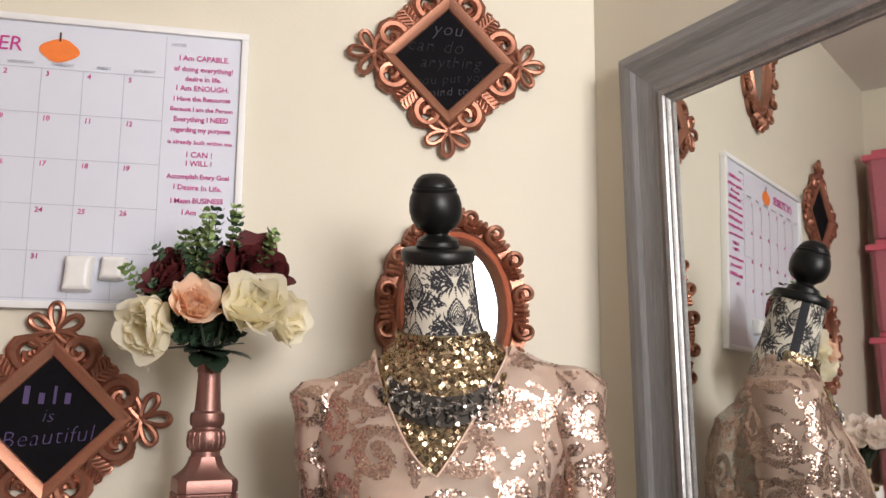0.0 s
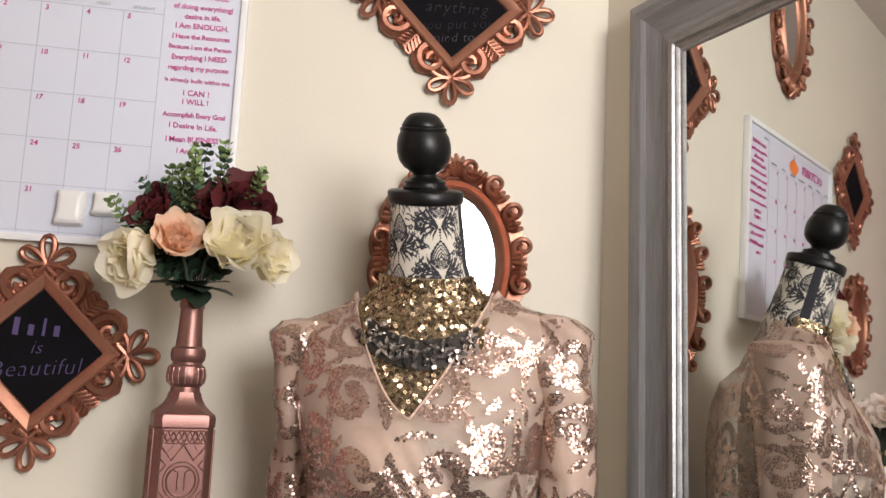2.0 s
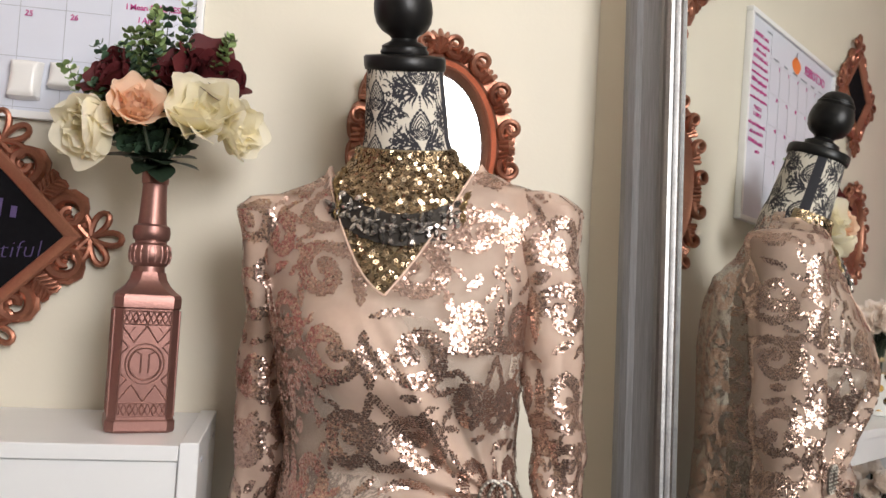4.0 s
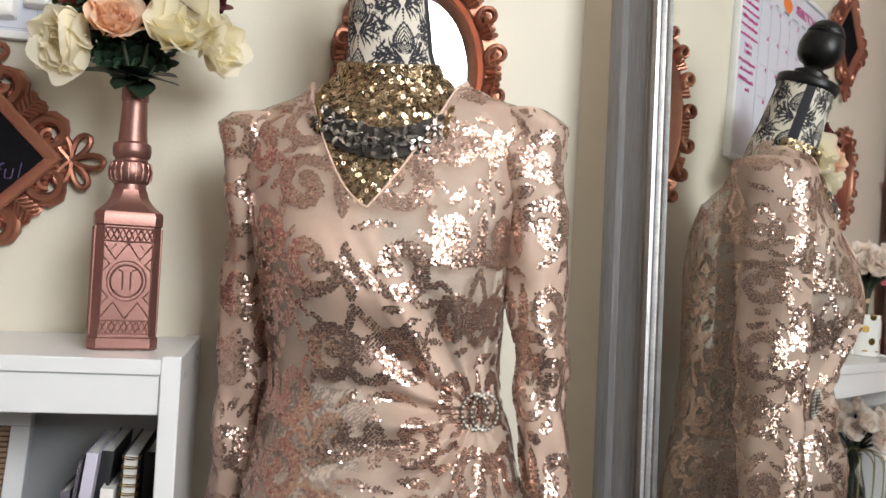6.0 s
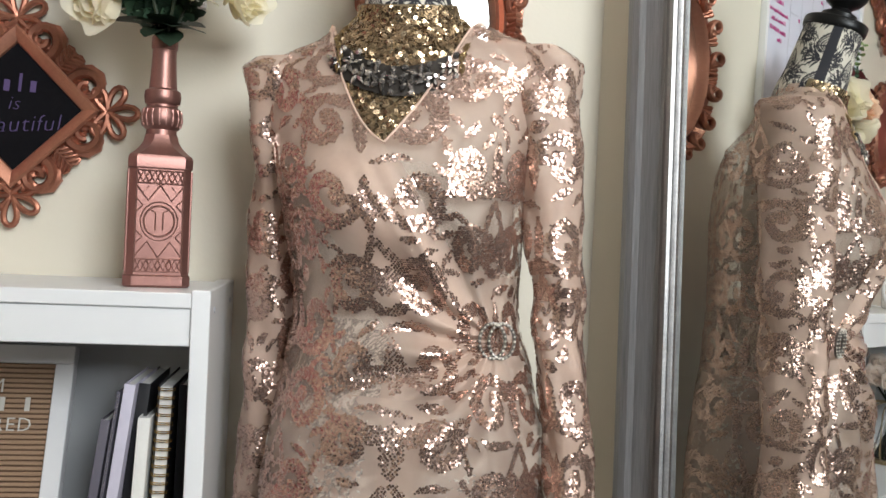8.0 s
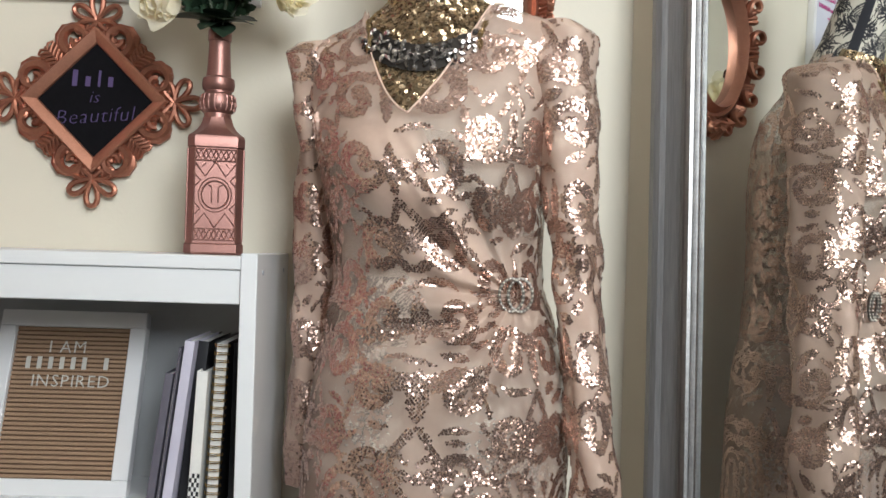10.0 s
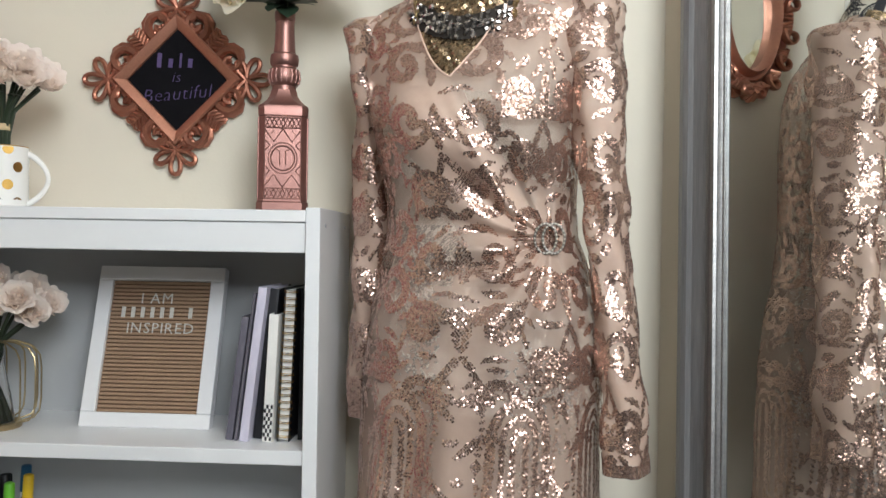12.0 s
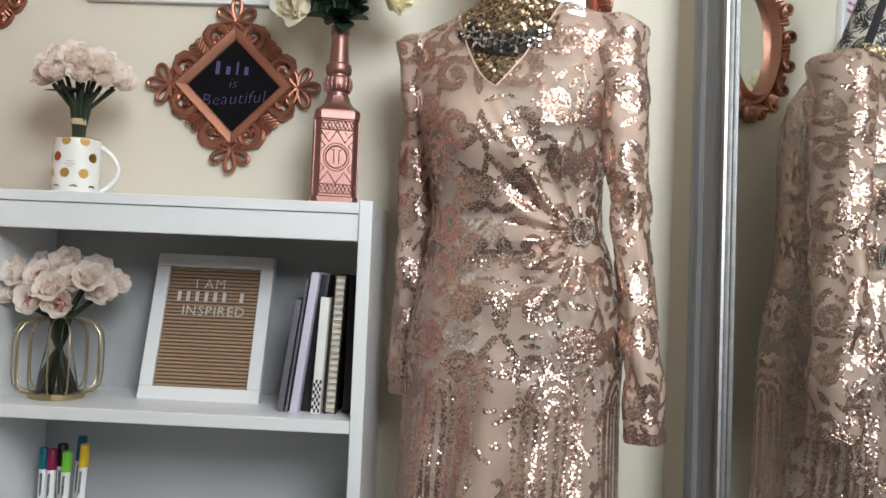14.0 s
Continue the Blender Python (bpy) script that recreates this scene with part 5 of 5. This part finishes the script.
def bottle():
    ob = base("bottle_vase", BOT, "embossed glass bottle sprayed rose gold, used as a vase", "vase")
    H = 0.168
    bm = bmesh.new()

    def ring(hw, ch, z):
        return [bm.verts.new(p) for p in ((-hw + ch, -hw, z), (hw - ch, -hw, z), (hw, -hw + ch, z), (hw, hw - ch, z), (hw - ch, hw, z), (-hw + ch, hw, z), (-hw, hw - ch, z), (-hw, -hw + ch, z))]

    rings = [ring(h, c, z) for h, c, z in ((0.0390, 0.009, 0), (0.0408, 0.010, 0.003), (0.0408, 0.010, 0.014), (0.0390, 0.010, 0.016), (0.0375, 0.010, 0.150), (0.0392, 0.010, 0.152), (0.0394, 0.010, 0.164), (0.0380, 0.010, H), (0.0325, 0.011, 0.1725), (0.0265, 0.0115, 0.179), (0.0220, 0.0115, 0.187), (0.0200, 0.0115, 0.196))]
    for a, b in zip(rings, rings[1:]):
        for k in range(8):
            bm.faces.new((a[k], a[(k + 1) % 8], b[(k + 1) % 8], b[k]))
    bm.faces.new(rings[0][::-1]), bm.faces.new(rings[-1])
    body_ = part("body", bm, ROSE, ob, edge=25)
    part("neck", lathe([(0.0195, 0.1955), (0.0190, 0.203), (0.0215, 0.2045), (0.0255, 0.212), (0.0262, 0.221), (0.0238, 0.230), (0.0195, 0.2325), (0.0195, 0.2355), (0.0222, 0.238), (0.0233, 0.246), (0.0222, 0.2535), (0.0178, 0.2565), (0.0166, 0.270), (0.0152, 0.300), (0.0150, 0.3075), (0.0163, 0.3085), (0.0166, 0.311), (0.0166, 0.322), (0.0155, 0.325), (0.0115, 0.3255)], 40), ROSE, ob, edge=40)
    for k in range(18):
        a = 2 * math.pi * k / 18
        part("rib", sweep([(0.0235 * math.cos(a), 0.0235 * math.sin(a), 0.2075), (0.0256 * math.cos(a), 0.0256 * math.sin(a), 0.2165), (0.0240 * math.cos(a), 0.0240 * math.sin(a), 0.2285)], 0.0013, 5), ROSE, ob)
    # relief on the four faces
    for rot in (0, 90, 180, 270):
        bm = bmesh.new()
        y = -0.0384
        def bead(pts, r=0.0011, closed=False):
            sweep([(x, y, z) for x, z in pts], r * 1.2, 6, bm, closed)
        for z in (0.020, 0.036, 0.132, 0.148):
            bead([(-0.0285, z), (0.0285, z)], 0.0010)
        for z0, z1 in ((0.021, 0.035), (0.133, 0.147)):
            for k in range(4):
                x0, x1 = -0.0275 + 0.01375 * k, -0.0275 + 0.01375 * (k + 1)
                bead([(x0, z0), ((x0 + x1) / 2, z1), (x1, z0)]), bead([(x0, z1), ((x0 + x1) / 2, z0), (x1, z1)])
        for s in (-1, 1):
            bead([(s * 0.0288, 0.019), (s * 0.0285, 0.149)], 0.0012)
            bead([(s * 0.0275, 0.128), (s * 0.014, 0.110), (0, 0.130), (s * 0.004, 0.131)], 0.0010)
            bead([(s * 0.0275, 0.040), (s * 0.014, 0.058), (0, 0.038)], 0.0010)
            bead([(s * 0.0275, 0.112), (s * 0.020, 0.104), (s * 0.0275, 0.096)], 0.0009)
            bead([(s * 0.0275, 0.056), (s * 0.020, 0.064), (s * 0.0275, 0.072)], 0.0009)
            bead([(s * 0.014, 0.128), (s * 0.021, 0.119), (s * 0.014, 0.128)], 0.0008)
            bead([(s * 0.0045, 0.073), (s * 0.0045, 0.095), (s * 0.010, 0.098)], 0.0009)
        bead([(0.0185 * math.cos(t * math.pi / 12), 0.084 + 0.0195 * math.sin(t * math.pi / 12)) for t in range(24)], 0.0012, True)
        bead([(0.0225 * math.cos(t * math.pi / 12), 0.084 + 0.0245 * math.sin(t * math.pi / 12)) for t in range(24)], 0.0008, True)
        part("relief", bm, ROSE, body_, "raised lattice and medallion", m=pose(0, 0, 0, 0, 0, rot))
    return ob


bottle()

# -- bouquet in the bottle: cream, peach and burgundy with eucalyptus --
bq = base("flower_bouquet", pose(-0.052, 1.240, KTOP + 0.322), "artificial bouquet of cream, peach and burgundy blooms with eucalyptus", "bouquet")
rose("cream_bloom", bq, (0.056, -0.040, 0.074), (0.22, -0.86, 0.40), 0.046, (CREAM, CREAM), 3, 0.72, "large open cream bloom", layers=LOOSE)
rose("cream_bloom", bq, (0.096, -0.010, 0.066), (0.80, -0.50, -0.05), 0.038, (CREAM, CREAM), 4, 0.75, "large open cream bloom", layers=LOOSE)
rose("cream_bloom", bq, (-0.076, -0.020, 0.050), (-0.62, -0.65, -0.25), 0.045, (CREAM, CREAM), 5, 0.65, "large open cream bloom", layers=LOOSE)
rose("peach_bloom", bq, (-0.024, -0.045, 0.076), (0.30, -0.86, 0.40), 0.034, (PEACH, PEACH), 6, 0.8, "half open peach bloom")
rose("burgundy_bloom", bq, (0.056, 0.006, 0.126), (0.40, -0.72, 0.50), 0.050, (BURGUNDY, BURGUNDY), 7, 0.72, "dark burgundy bloom")
rose("burgundy_bloom", bq, (0.018, 0.000, 0.126), (-0.2, -0.70, 0.60), 0.036, (BURGUNDY, BURGUNDY), 17, 0.75, "dark burgundy bloom")
rose("burgundy_bloom", bq, (-0.058, -0.016, 0.118), (-0.55, -0.50, 0.45), 0.032, (BURGUNDY, BURGUNDY), 8, 0.9, "small burgundy bud")
for k, (d, L, tp, st) in enumerate((((-0.70, -0.10, 0.62), 0.165, 0.66, -0.01), ((-0.42, -0.05, 0.95), 0.175, 0.72, -0.01), ((-0.12, 0.0, 1.0), 0.200, 0.70, 0.0), ((0.12, 0.05, 1.0), 0.215, 2, 0.005), ((0.34, 0.0, 1.0), 0.215, 0.6, 0.01), ((0.50, 0.05, 0.85), 0.20, 0.62, 0.01), ((-0.25, -0.25, 0.9), 0.16, 2, -0.005), ((0.02, -0.20, 1.0), 0.175, 0.45, 0.0), ((-0.55, -0.2, 0.75), 0.13, 2, 0.0), ((0.22, -0.05, 0.95), 0.20, 2, 0.0), ((-0.3, 0.1, 1.0), 0.18, 2, 0.0), ((-0.85, -0.1, 0.55), 0.15, 0.6, 0.0), ((-0.62, 0.0, 0.85), 0.17, 2, 0.0), ((0.62, 0.0, 0.95), 0.20, 0.6, 0.0), ((-0.2, -0.15, 1.0), 0.21, 0.6, 0.0))):
    sprig(bq, (st, 0.012, 0.015), d, L, 40 + k, tp, 0.0086)
for k, (d, L) in enumerate((((-0.5, -0.8, 0.10), 0.055), ((0.3, -0.9, 0.0), 0.055), ((0.8, -0.5, 0.0), 0.065), ((-0.9, -0.2, 0.15), 0.075), ((0.0, -1.0, 0.25), 0.055), ((0.55, 0.5, 0.3), 0.06), ((-0.4, 0.7, 0.3), 0.06), ((0.25, -0.7, -0.45), 0.045), ((-0.3, -0.75, -0.25), 0.05))):
    bm = bmesh.new()
    leaf_blade(bm, Vector((0, 0, 0.016)), Vector(d).normalized(), Vector((0, 0, 1)), L, 0.020)
    part("leaf", bm, LEAF, bq)
for k in range(6):
    a = k * 1.05
    part("stem", sweep([(0.004 * math.cos(a), 0.004 * math.sin(a), -0.20), (0.005 * math.cos(a), 0.005 * math.sin(a), 0.0), (0.03 * math.cos(a), 0.03 * math.sin(a), 0.055)], 0.0022, 6), STEMM, bq)


# -- mug with gold spots and its blush flowers --
MUG = pose(-0.512, 1.222, KTOP + 0.0005, 0, 0, 14)
mug = base("mug", MUG, "white glazed mug with metallic gold spots and gold rim", "mug")
R0, MHT = 0.0405, 0.099
part("body", lathe([(0.030, 0.0), (0.036, 0.0005), (0.0395, 0.004), (R0, 0.012), (R0, MHT - 0.001), (R0 - 0.001, MHT), (R0 - 0.003, MHT - 0.001), (R0 - 0.0035, 0.012), (0.030, 0.006), (0.002, 0.0055)], 56), CERAMIC, mug)
part("rim", sweep([((R0 - 0.0012) * math.cos(t * math.pi / 24), (R0 - 0.0012) * math.sin(t * math.pi / 24), MHT) for t in range(48)], 0.0011, 6, None, True), GOLD, mug, "gold rim")
part("handle", sweep([(0.0385 + 0.0325 * math.sin(math.pi * k / 24) ** 0.72, 0, 0.089 - 0.082 * k / 24) for k in range(25)], [0.0052 - 0.0014 * math.sin(math.pi * k / 24) for k in range(25)], 12), CERAMIC, mug)
for _r in range(4):
    for k in range(8):
        a = 2 * math.pi * (k + 0.5 * (_r % 2)) / 8 + 0.1
        z0 = 0.008 + 0.0285 * _r
        bm = bmesh.new()
        vs = []
        for j in range(18):
            t = 2 * math.pi * j / 18
            aa = a + 0.0084 * math.cos(t) / R0
            vs.append(bm.verts.new(((R0 + 0.0004) * math.cos(aa), (R0 + 0.0004) * math.sin(aa), min(MHT - 0.0015, max(0.0125, z0 + 0.0084 * math.sin(t))))))
        if abs(a % (2 * math.pi)) < 0.35 or abs(a % (2 * math.pi) - 2 * math.pi) < 0.35 or (_r == 2 and 4.3 < a % (2 * math.pi) < 4.9):
            bm.free()
            continue
        bm.faces.new(vs)
        part("gold_spot", bm, GOLD, mug)
for k, w in enumerate((0.012, 0.020, 0.010)):
    part("printed_bar", box(-w / 2, w / 2, -0.0003, 0.0003, 0, 0.0012), LINE, mug, m=pose(R0 * math.cos(4.62), R0 * math.sin(4.62) - 0.0006, 0.056 - 0.0045 * k, 0, 0, -5))

mf = base("flower_bunch", pose(-0.512, 1.222, KTOP + 0.008), "bunch of blush white artificial roses standing in the mug", "bouquet")
_rg = random.Random(31)
for k, (x, y, z) in enumerate(((-0.056, -0.020, 0.206), (-0.020, -0.045, 0.214), (0.028, -0.040, 0.218), (0.068, -0.015, 0.198), (-0.050, 0.025, 0.228), (-0.005, -0.010, 0.244), (0.040, 0.010, 0.236), (0.000, 0.045, 0.226), (0.075, 0.030, 0.205), (-0.075, 0.005, 0.198), (-0.045, -0.040, 0.230), (0.055, -0.035, 0.222), (0.010, -0.050, 0.238), (0.088, 0.005, 0.186), (-0.025, -0.055, 0.192), (0.030, -0.055, 0.190), (-0.060, -0.030, 0.186), (0.068, -0.035, 0.184))):
    x, y, z = x * 0.80, y * 0.85, 0.216 + (z - 0.212) * 0.58
    rose("blush_bloom", mf, (x, y, z), (x * 10, y * 6 - 0.55, 0.50), 0.0275, (BLUSH, BLUSH), 60 + k, 0.75, heart=5)
    part("stem", sweep([(x * 0.12, y * 0.12, 0.0), (x * 0.14, y * 0.14, 0.11), (x * 0.25, y * 0.25, 0.15), (x * 0.85, y * 0.85, z - 0.015)], (0.0032, 0.0032, 0.0036, 0.0026), 7), STEMM, mf)
for d in ((-0.8, -0.4, 0.2), (0.8, -0.4, 0.1), (0.2, -0.9, 0.2), (-0.3, -0.8, 0.3)):
    bm = bmesh.new()
    leaf_blade(bm, Vector((d[0] * 0.02, d[1] * 0.02, 0.172)), Vector(d).normalized(), Vector((0, 0, 1)), 0.042, 0.013)
    part("leaf", bm, LEAF, mf)
part("band", lathe([(0.0135, 0.118), (0.0142, 0.119), (0.0142, 0.128), (0.0135, 0.129)], 24, None, False), BAND, mf, "kraft paper band")

# -- wire vase with blush roses --
VZ = 0.6455
wv = base("wire_vase", pose(-0.527, 1.225, VZ), "gold wire cage vase with a round base", "vase")
part("base_ring", lathe([(0.046, 0.0), (0.047, 0.001), (0.047, 0.008), (0.045, 0.010), (0.040, 0.010), (0.038, 0.004), (0.001, 0.004)], 48), BRASS, wv)
part("glass_tube", lathe([(0.036, 0.0105), (0.030, 0.05), (0.020, 0.10), (0.0175, 0.128)], 24, None, False), GLASS, wv, "clear glass tube")
for k in range(14):
    a = 2 * math.pi * k / 14
    pts = [(r * math.cos(a), r * math.sin(a), z) for r, z in ((0.044, 0.008), (0.064, 0.013), (0.072, 0.024), (0.0745, 0.045), (0.0745, 0.095), (0.072, 0.117), (0.062, 0.131), (0.038, 0.140), (0.018, 0.142))]
    part("wire", sweep(pts, 0.0015, 6), BRASS, wv)
part("top_ring", sweep([(0.018 * math.cos(t * math.pi / 12), 0.018 * math.sin(t * math.pi / 12), 0.1425) for t in range(24)], 0.0018, 6, None, True), BRASS, wv)
vf = base("rose_bunch", pose(-0.527, 1.225, VZ + 0.006), "bunch of blush pink artificial roses in the wire vase", "bouquet")
for k, (x, y, z) in enumerate(((-0.030, -0.062, 0.165), (0.028, -0.064, 0.162), (-0.075, -0.030, 0.190), (-0.020, -0.048, 0.212), (0.040, -0.040, 0.208), (0.082, -0.010, 0.185), (-0.055, 0.015, 0.232), (0.005, 0.000, 0.244), (0.060, 0.025, 0.230), (-0.095, 0.010, 0.200), (0.095, 0.030, 0.200), (0.0, 0.05, 0.225), (-0.070, -0.045, 0.222), (0.010, -0.070, 0.192), (0.072, -0.040, 0.214), (-0.100, -0.025, 0.176))):
    x, y, z = x * 0.86, y * 0.9, 0.196 + (z - 0.200) * 0.85
    rose("blush_bloom", vf, (x, y, z), (x * 7, y * 6 - 0.65, 0.40 if k > 1 else 0.1), 0.0275, (BLUSH, ROSEHEART if k in (0, 1, 3) else BLUSH), 80 + k, 0.72, heart=6 if k in (0, 1, 3) else 5)
    part("stem", sweep([(-x * 0.30 + 0.006 * math.cos(k), -y * 0.25 + 0.006 * math.sin(k), 0.0), (x * 0.04, y * 0.04, 0.09), (x * 0.2, y * 0.2, 0.135), (x * 0.85, y * 0.85, z - 0.012)], (0.0036, 0.0034, 0.0032, 0.0026), 7), STEMM, vf)

# ---- on the shelves ----
SH = 0.6455
# letter board leaning on the back panel
LW, LH = 0.2225, 0.277
_lean = math.degrees(math.atan2(0.080, 0.262))
lb = base("letter_board", pose(-0.283, 1.252, SH, -_lean, 0, 0), "white framed tan letter board with white letters, leaning back", "letter board")
_f = 0.0245
for a in ((-LW / 2, LW / 2, 0, _f), (-LW / 2, LW / 2, LH - _f, LH), (-LW / 2, -LW / 2 + _f, _f + 0.0002, LH - _f - 0.0002), (LW / 2 - _f, LW / 2, _f + 0.0002, LH - _f - 0.0002)):
    part("frame", box(a[0], a[1], 0, 0.020, a[2], a[3], 0.0012, 1), SATIN, lb, "white satin frame bar")
fb = part("felt_board", box(-LW / 2 + _f, LW / 2 - _f, 0.010, 0.016, _f, LH - _f), GROOVE, lb, "felt behind the ridges, toned dark as groove shade")
_n = 33
_st = (LH - 2 * _f) / _n
for k in range(_n):
    z = _f + _st * k
    part("ridge", box(-LW / 2 + _f, LW / 2 - _f, 0.0065, 0.0102, z + _st * 0.14, z + _st * 0.86, 0.0007, 1), FELT, fb)
for body_, x, z, s in (("I AM", -0.005, 0.212, 0.027), ("INSPIRED", 0.006, 0.160, 0.0265)):
    lettering("letter", body_, s, LETTER, lb, pose(x, 0.0055, z) @ UPRIGHT, 1.12, 0.0, -0.008)
for _x in (-0.066, -0.049, -0.032, -0.015, 0.002, 0.019, 0.052):
    part("letter_bar", box(_x, _x + 0.0065, 0.0048, 0.0062, 0.1870, 0.2055), LETTER, lb, "white letter")


def notebook(name, label, x, w, h, d, y, lean_deg, cover, kind):
    ob = base(name, pose(x, y, SH, 0, lean_deg, 0), label, "notebook", "notebooks on the shelf")
    t = 0.0016
    part("cover", box(0, t, 0, d, 0.0005, h, 0.0004, 1), cover, ob)
    part("cover", box(w - t, w, 0, d, 0.0005, h, 0.0004, 1), cover, ob)
    if kind == "bound":
        part("spine", box(0.0, w, -0.0012, 0.0014, 0.0006, h - 0.0002, 0.0006, 2), cover, ob)
    part("page_block", box(t + 0.0002, w - t - 0.0002, 0.003, d - 0.003, 0.003, h - 0.003), PAPER, ob, "paper pages")
    if kind == "coil":
        n = int(h / 0.0105)
        for k in range(n):
            z = 0.008 + k * (h - 0.014) / (n - 1)
            for o in (0, 0.0024):
                part("coil", sweep([(w / 2 + (w / 2 + 0.0016) * math.cos(q * math.pi / 7), 0.004 - 0.0085 * math.sin(q * math.pi / 7), z + o) for q in range(8)], 0.0007, 5), GOLD, ob)
    return ob


notebook("notebook", "grey hardback notebook with glitter edge, leaning", -0.124, 0.011, 0.196, 0.12, 1.188, 7.0, GREYC, "bound")
n2 = notebook("notebook", "tall lilac notebook leaning on its neighbours", -0.100, 0.0135, 0.243, 0.14, 1.180, 6.6, LILAC, "bound")
notebook("notebook", "tall black hardback notebook behind the lilac one", -0.084, 0.016, 0.240, 0.14, 1.202, 5.6, BLACKC, "bound")
n3 = notebook("notebook", "white notebook with a black check foot", -0.063, 0.0150, 0.200, 0.13, 1.178, 2.6, PAPER, "bound")
for i in range(9):
    for j in range(4):
        if (i + j) % 2:
            part("check", box(0.0006 + 0.0034 * j, 0.0006 + 0.0034 * (j + 1), -0.0016, -0.0013, 0.003 + 0.0062 * i, 0.003 + 0.0062 * (i + 1)), BLACKC, n3)
notebook("spiral_notebook", "spiral notebook with gold coil and black covers", -0.041, 0.019, 0.240, 0.15, 1.184, 2.2, BLACKC, "coil")
notebook("notebook", "black hardback notebook standing against the bookcase side", -0.0120, 0.018, 0.238, 0.16, 1.200, 0.6, BLACKC, "bound")
# glitter binding of the first notebook
_rg = random.Random(2)
gl = base("glitter_strip", pose(-0.1085, 1.182, SH, 0, 6.8, 0), "narrow silver glitter spine between the notebooks", "notebook")
part("board", box(0, 0.004, 0.0, 0.12, 0.0005, 0.232), GREYC, gl)
for k in range(60):
    bm = bmesh.new()
    bmesh.ops.create_icosphere(bm, subdivisions=1, radius=0.0013)
    part("glitter", bm, SPECK, gl, m=pose(0.002 + _rg.uniform(-.001, .001), -0.0004, 0.004 + 0.0038 * k))

# markers standing on the lower shelf, in a low clear cup
MZ = 0.4255
for k, (col, x, y, h, t) in enumerate((("teal", -0.577, 1.295, 0.115, 0), ("wine", -0.561, 1.290, 0.115, 1), ("black", -0.546, 1.305, 0.122, -1), ("black", -0.553, 1.32, 0.118, 0), ("green", -0.533, 1.288, 0.112, 1.5), ("blue", -0.521, 1.315, 0.136, 2.5), ("yellow", -0.509, 1.300, 0.124, 3))):
    mk = base("marker", pose(x, y, MZ, 0, t, 0), col + " dry-erase marker with white barrel standing on the shelf", "marker", "markers")
    part("barrel", lathe([(0.0072, 0), (0.0082, 0.001), (0.0082, h * 0.66), (0.0078, h * 0.665)], 20), PLASTIC, mk)
    part("cap", lathe([(0.0088, h * 0.66), (0.0090, h * 0.68), (0.0086, h - 0.003), (0.0074, h - 0.001), (0.005, h)], 20), PEN_COL[col], mk, col + " cap")
    for j in range(3):
        part("print", box(-0.0022 + 0.0016 * j, -0.0014 + 0.0016 * j, -0.0088, -0.0080, h * (0.22 + 0.03 * j), h * 0.60), PEN_COL["black"], mk)

# pink storage boxes stacked in the far corner
for k in range(7):
    z = 0.309 * k
    sb = base("storage_box", pose(-1.29, 1.06, z), "pink translucent plastic storage box with lid, stacked", "storage box", "stacked storage boxes")
    bm = bmesh.new()
    prof = [(0.078, 0.275, 0.002), (0.084, 0.290, 0.268)]
    def rect(hx, hy, zz, c=0.02):
        return [bm.verts.new(p) for p in ((-hx + c, -hy, zz), (hx - c, -hy, zz), (hx, -hy + c, zz), (hx, hy - c, zz), (hx - c, hy, zz), (-hx + c, hy, zz), (-hx, hy - c, zz), (-hx, -hy + c, zz))]
    r = [rect(0.076, 0.275, 0.001), rect(0.083, 0.288, 0.268), rect(0.081, 0.286, 0.268), rect(0.074, 0.273, 0.004)]
    for a, b in zip(r, r[1:]):
        for q in range(8):
            bm.faces.new((a[q], a[(q + 1) % 8], b[(q + 1) % 8], b[q]))
    bm.faces.new(r[0][::-1]), bm.faces.new(r[-1])
    part("tub", bm, PINKB, sb, "translucent pink tub")
    part("lid", box(-0.090, 0.090, -0.298, 0.298, 0.2685, 0.290, 0.006), PINK, sb, "opaque pink lid")
    part("lid_rib", box(-0.070, 0.070, -0.27, 0.27, 0.2905, 0.308, 0.004), PINK, sb)
    part("folded_cloth", box(-0.066, 0.066, -0.25, 0.25, 0.006, 0.20, 0.02), DARKSTUFF, sb, "dark folded cloth inside")
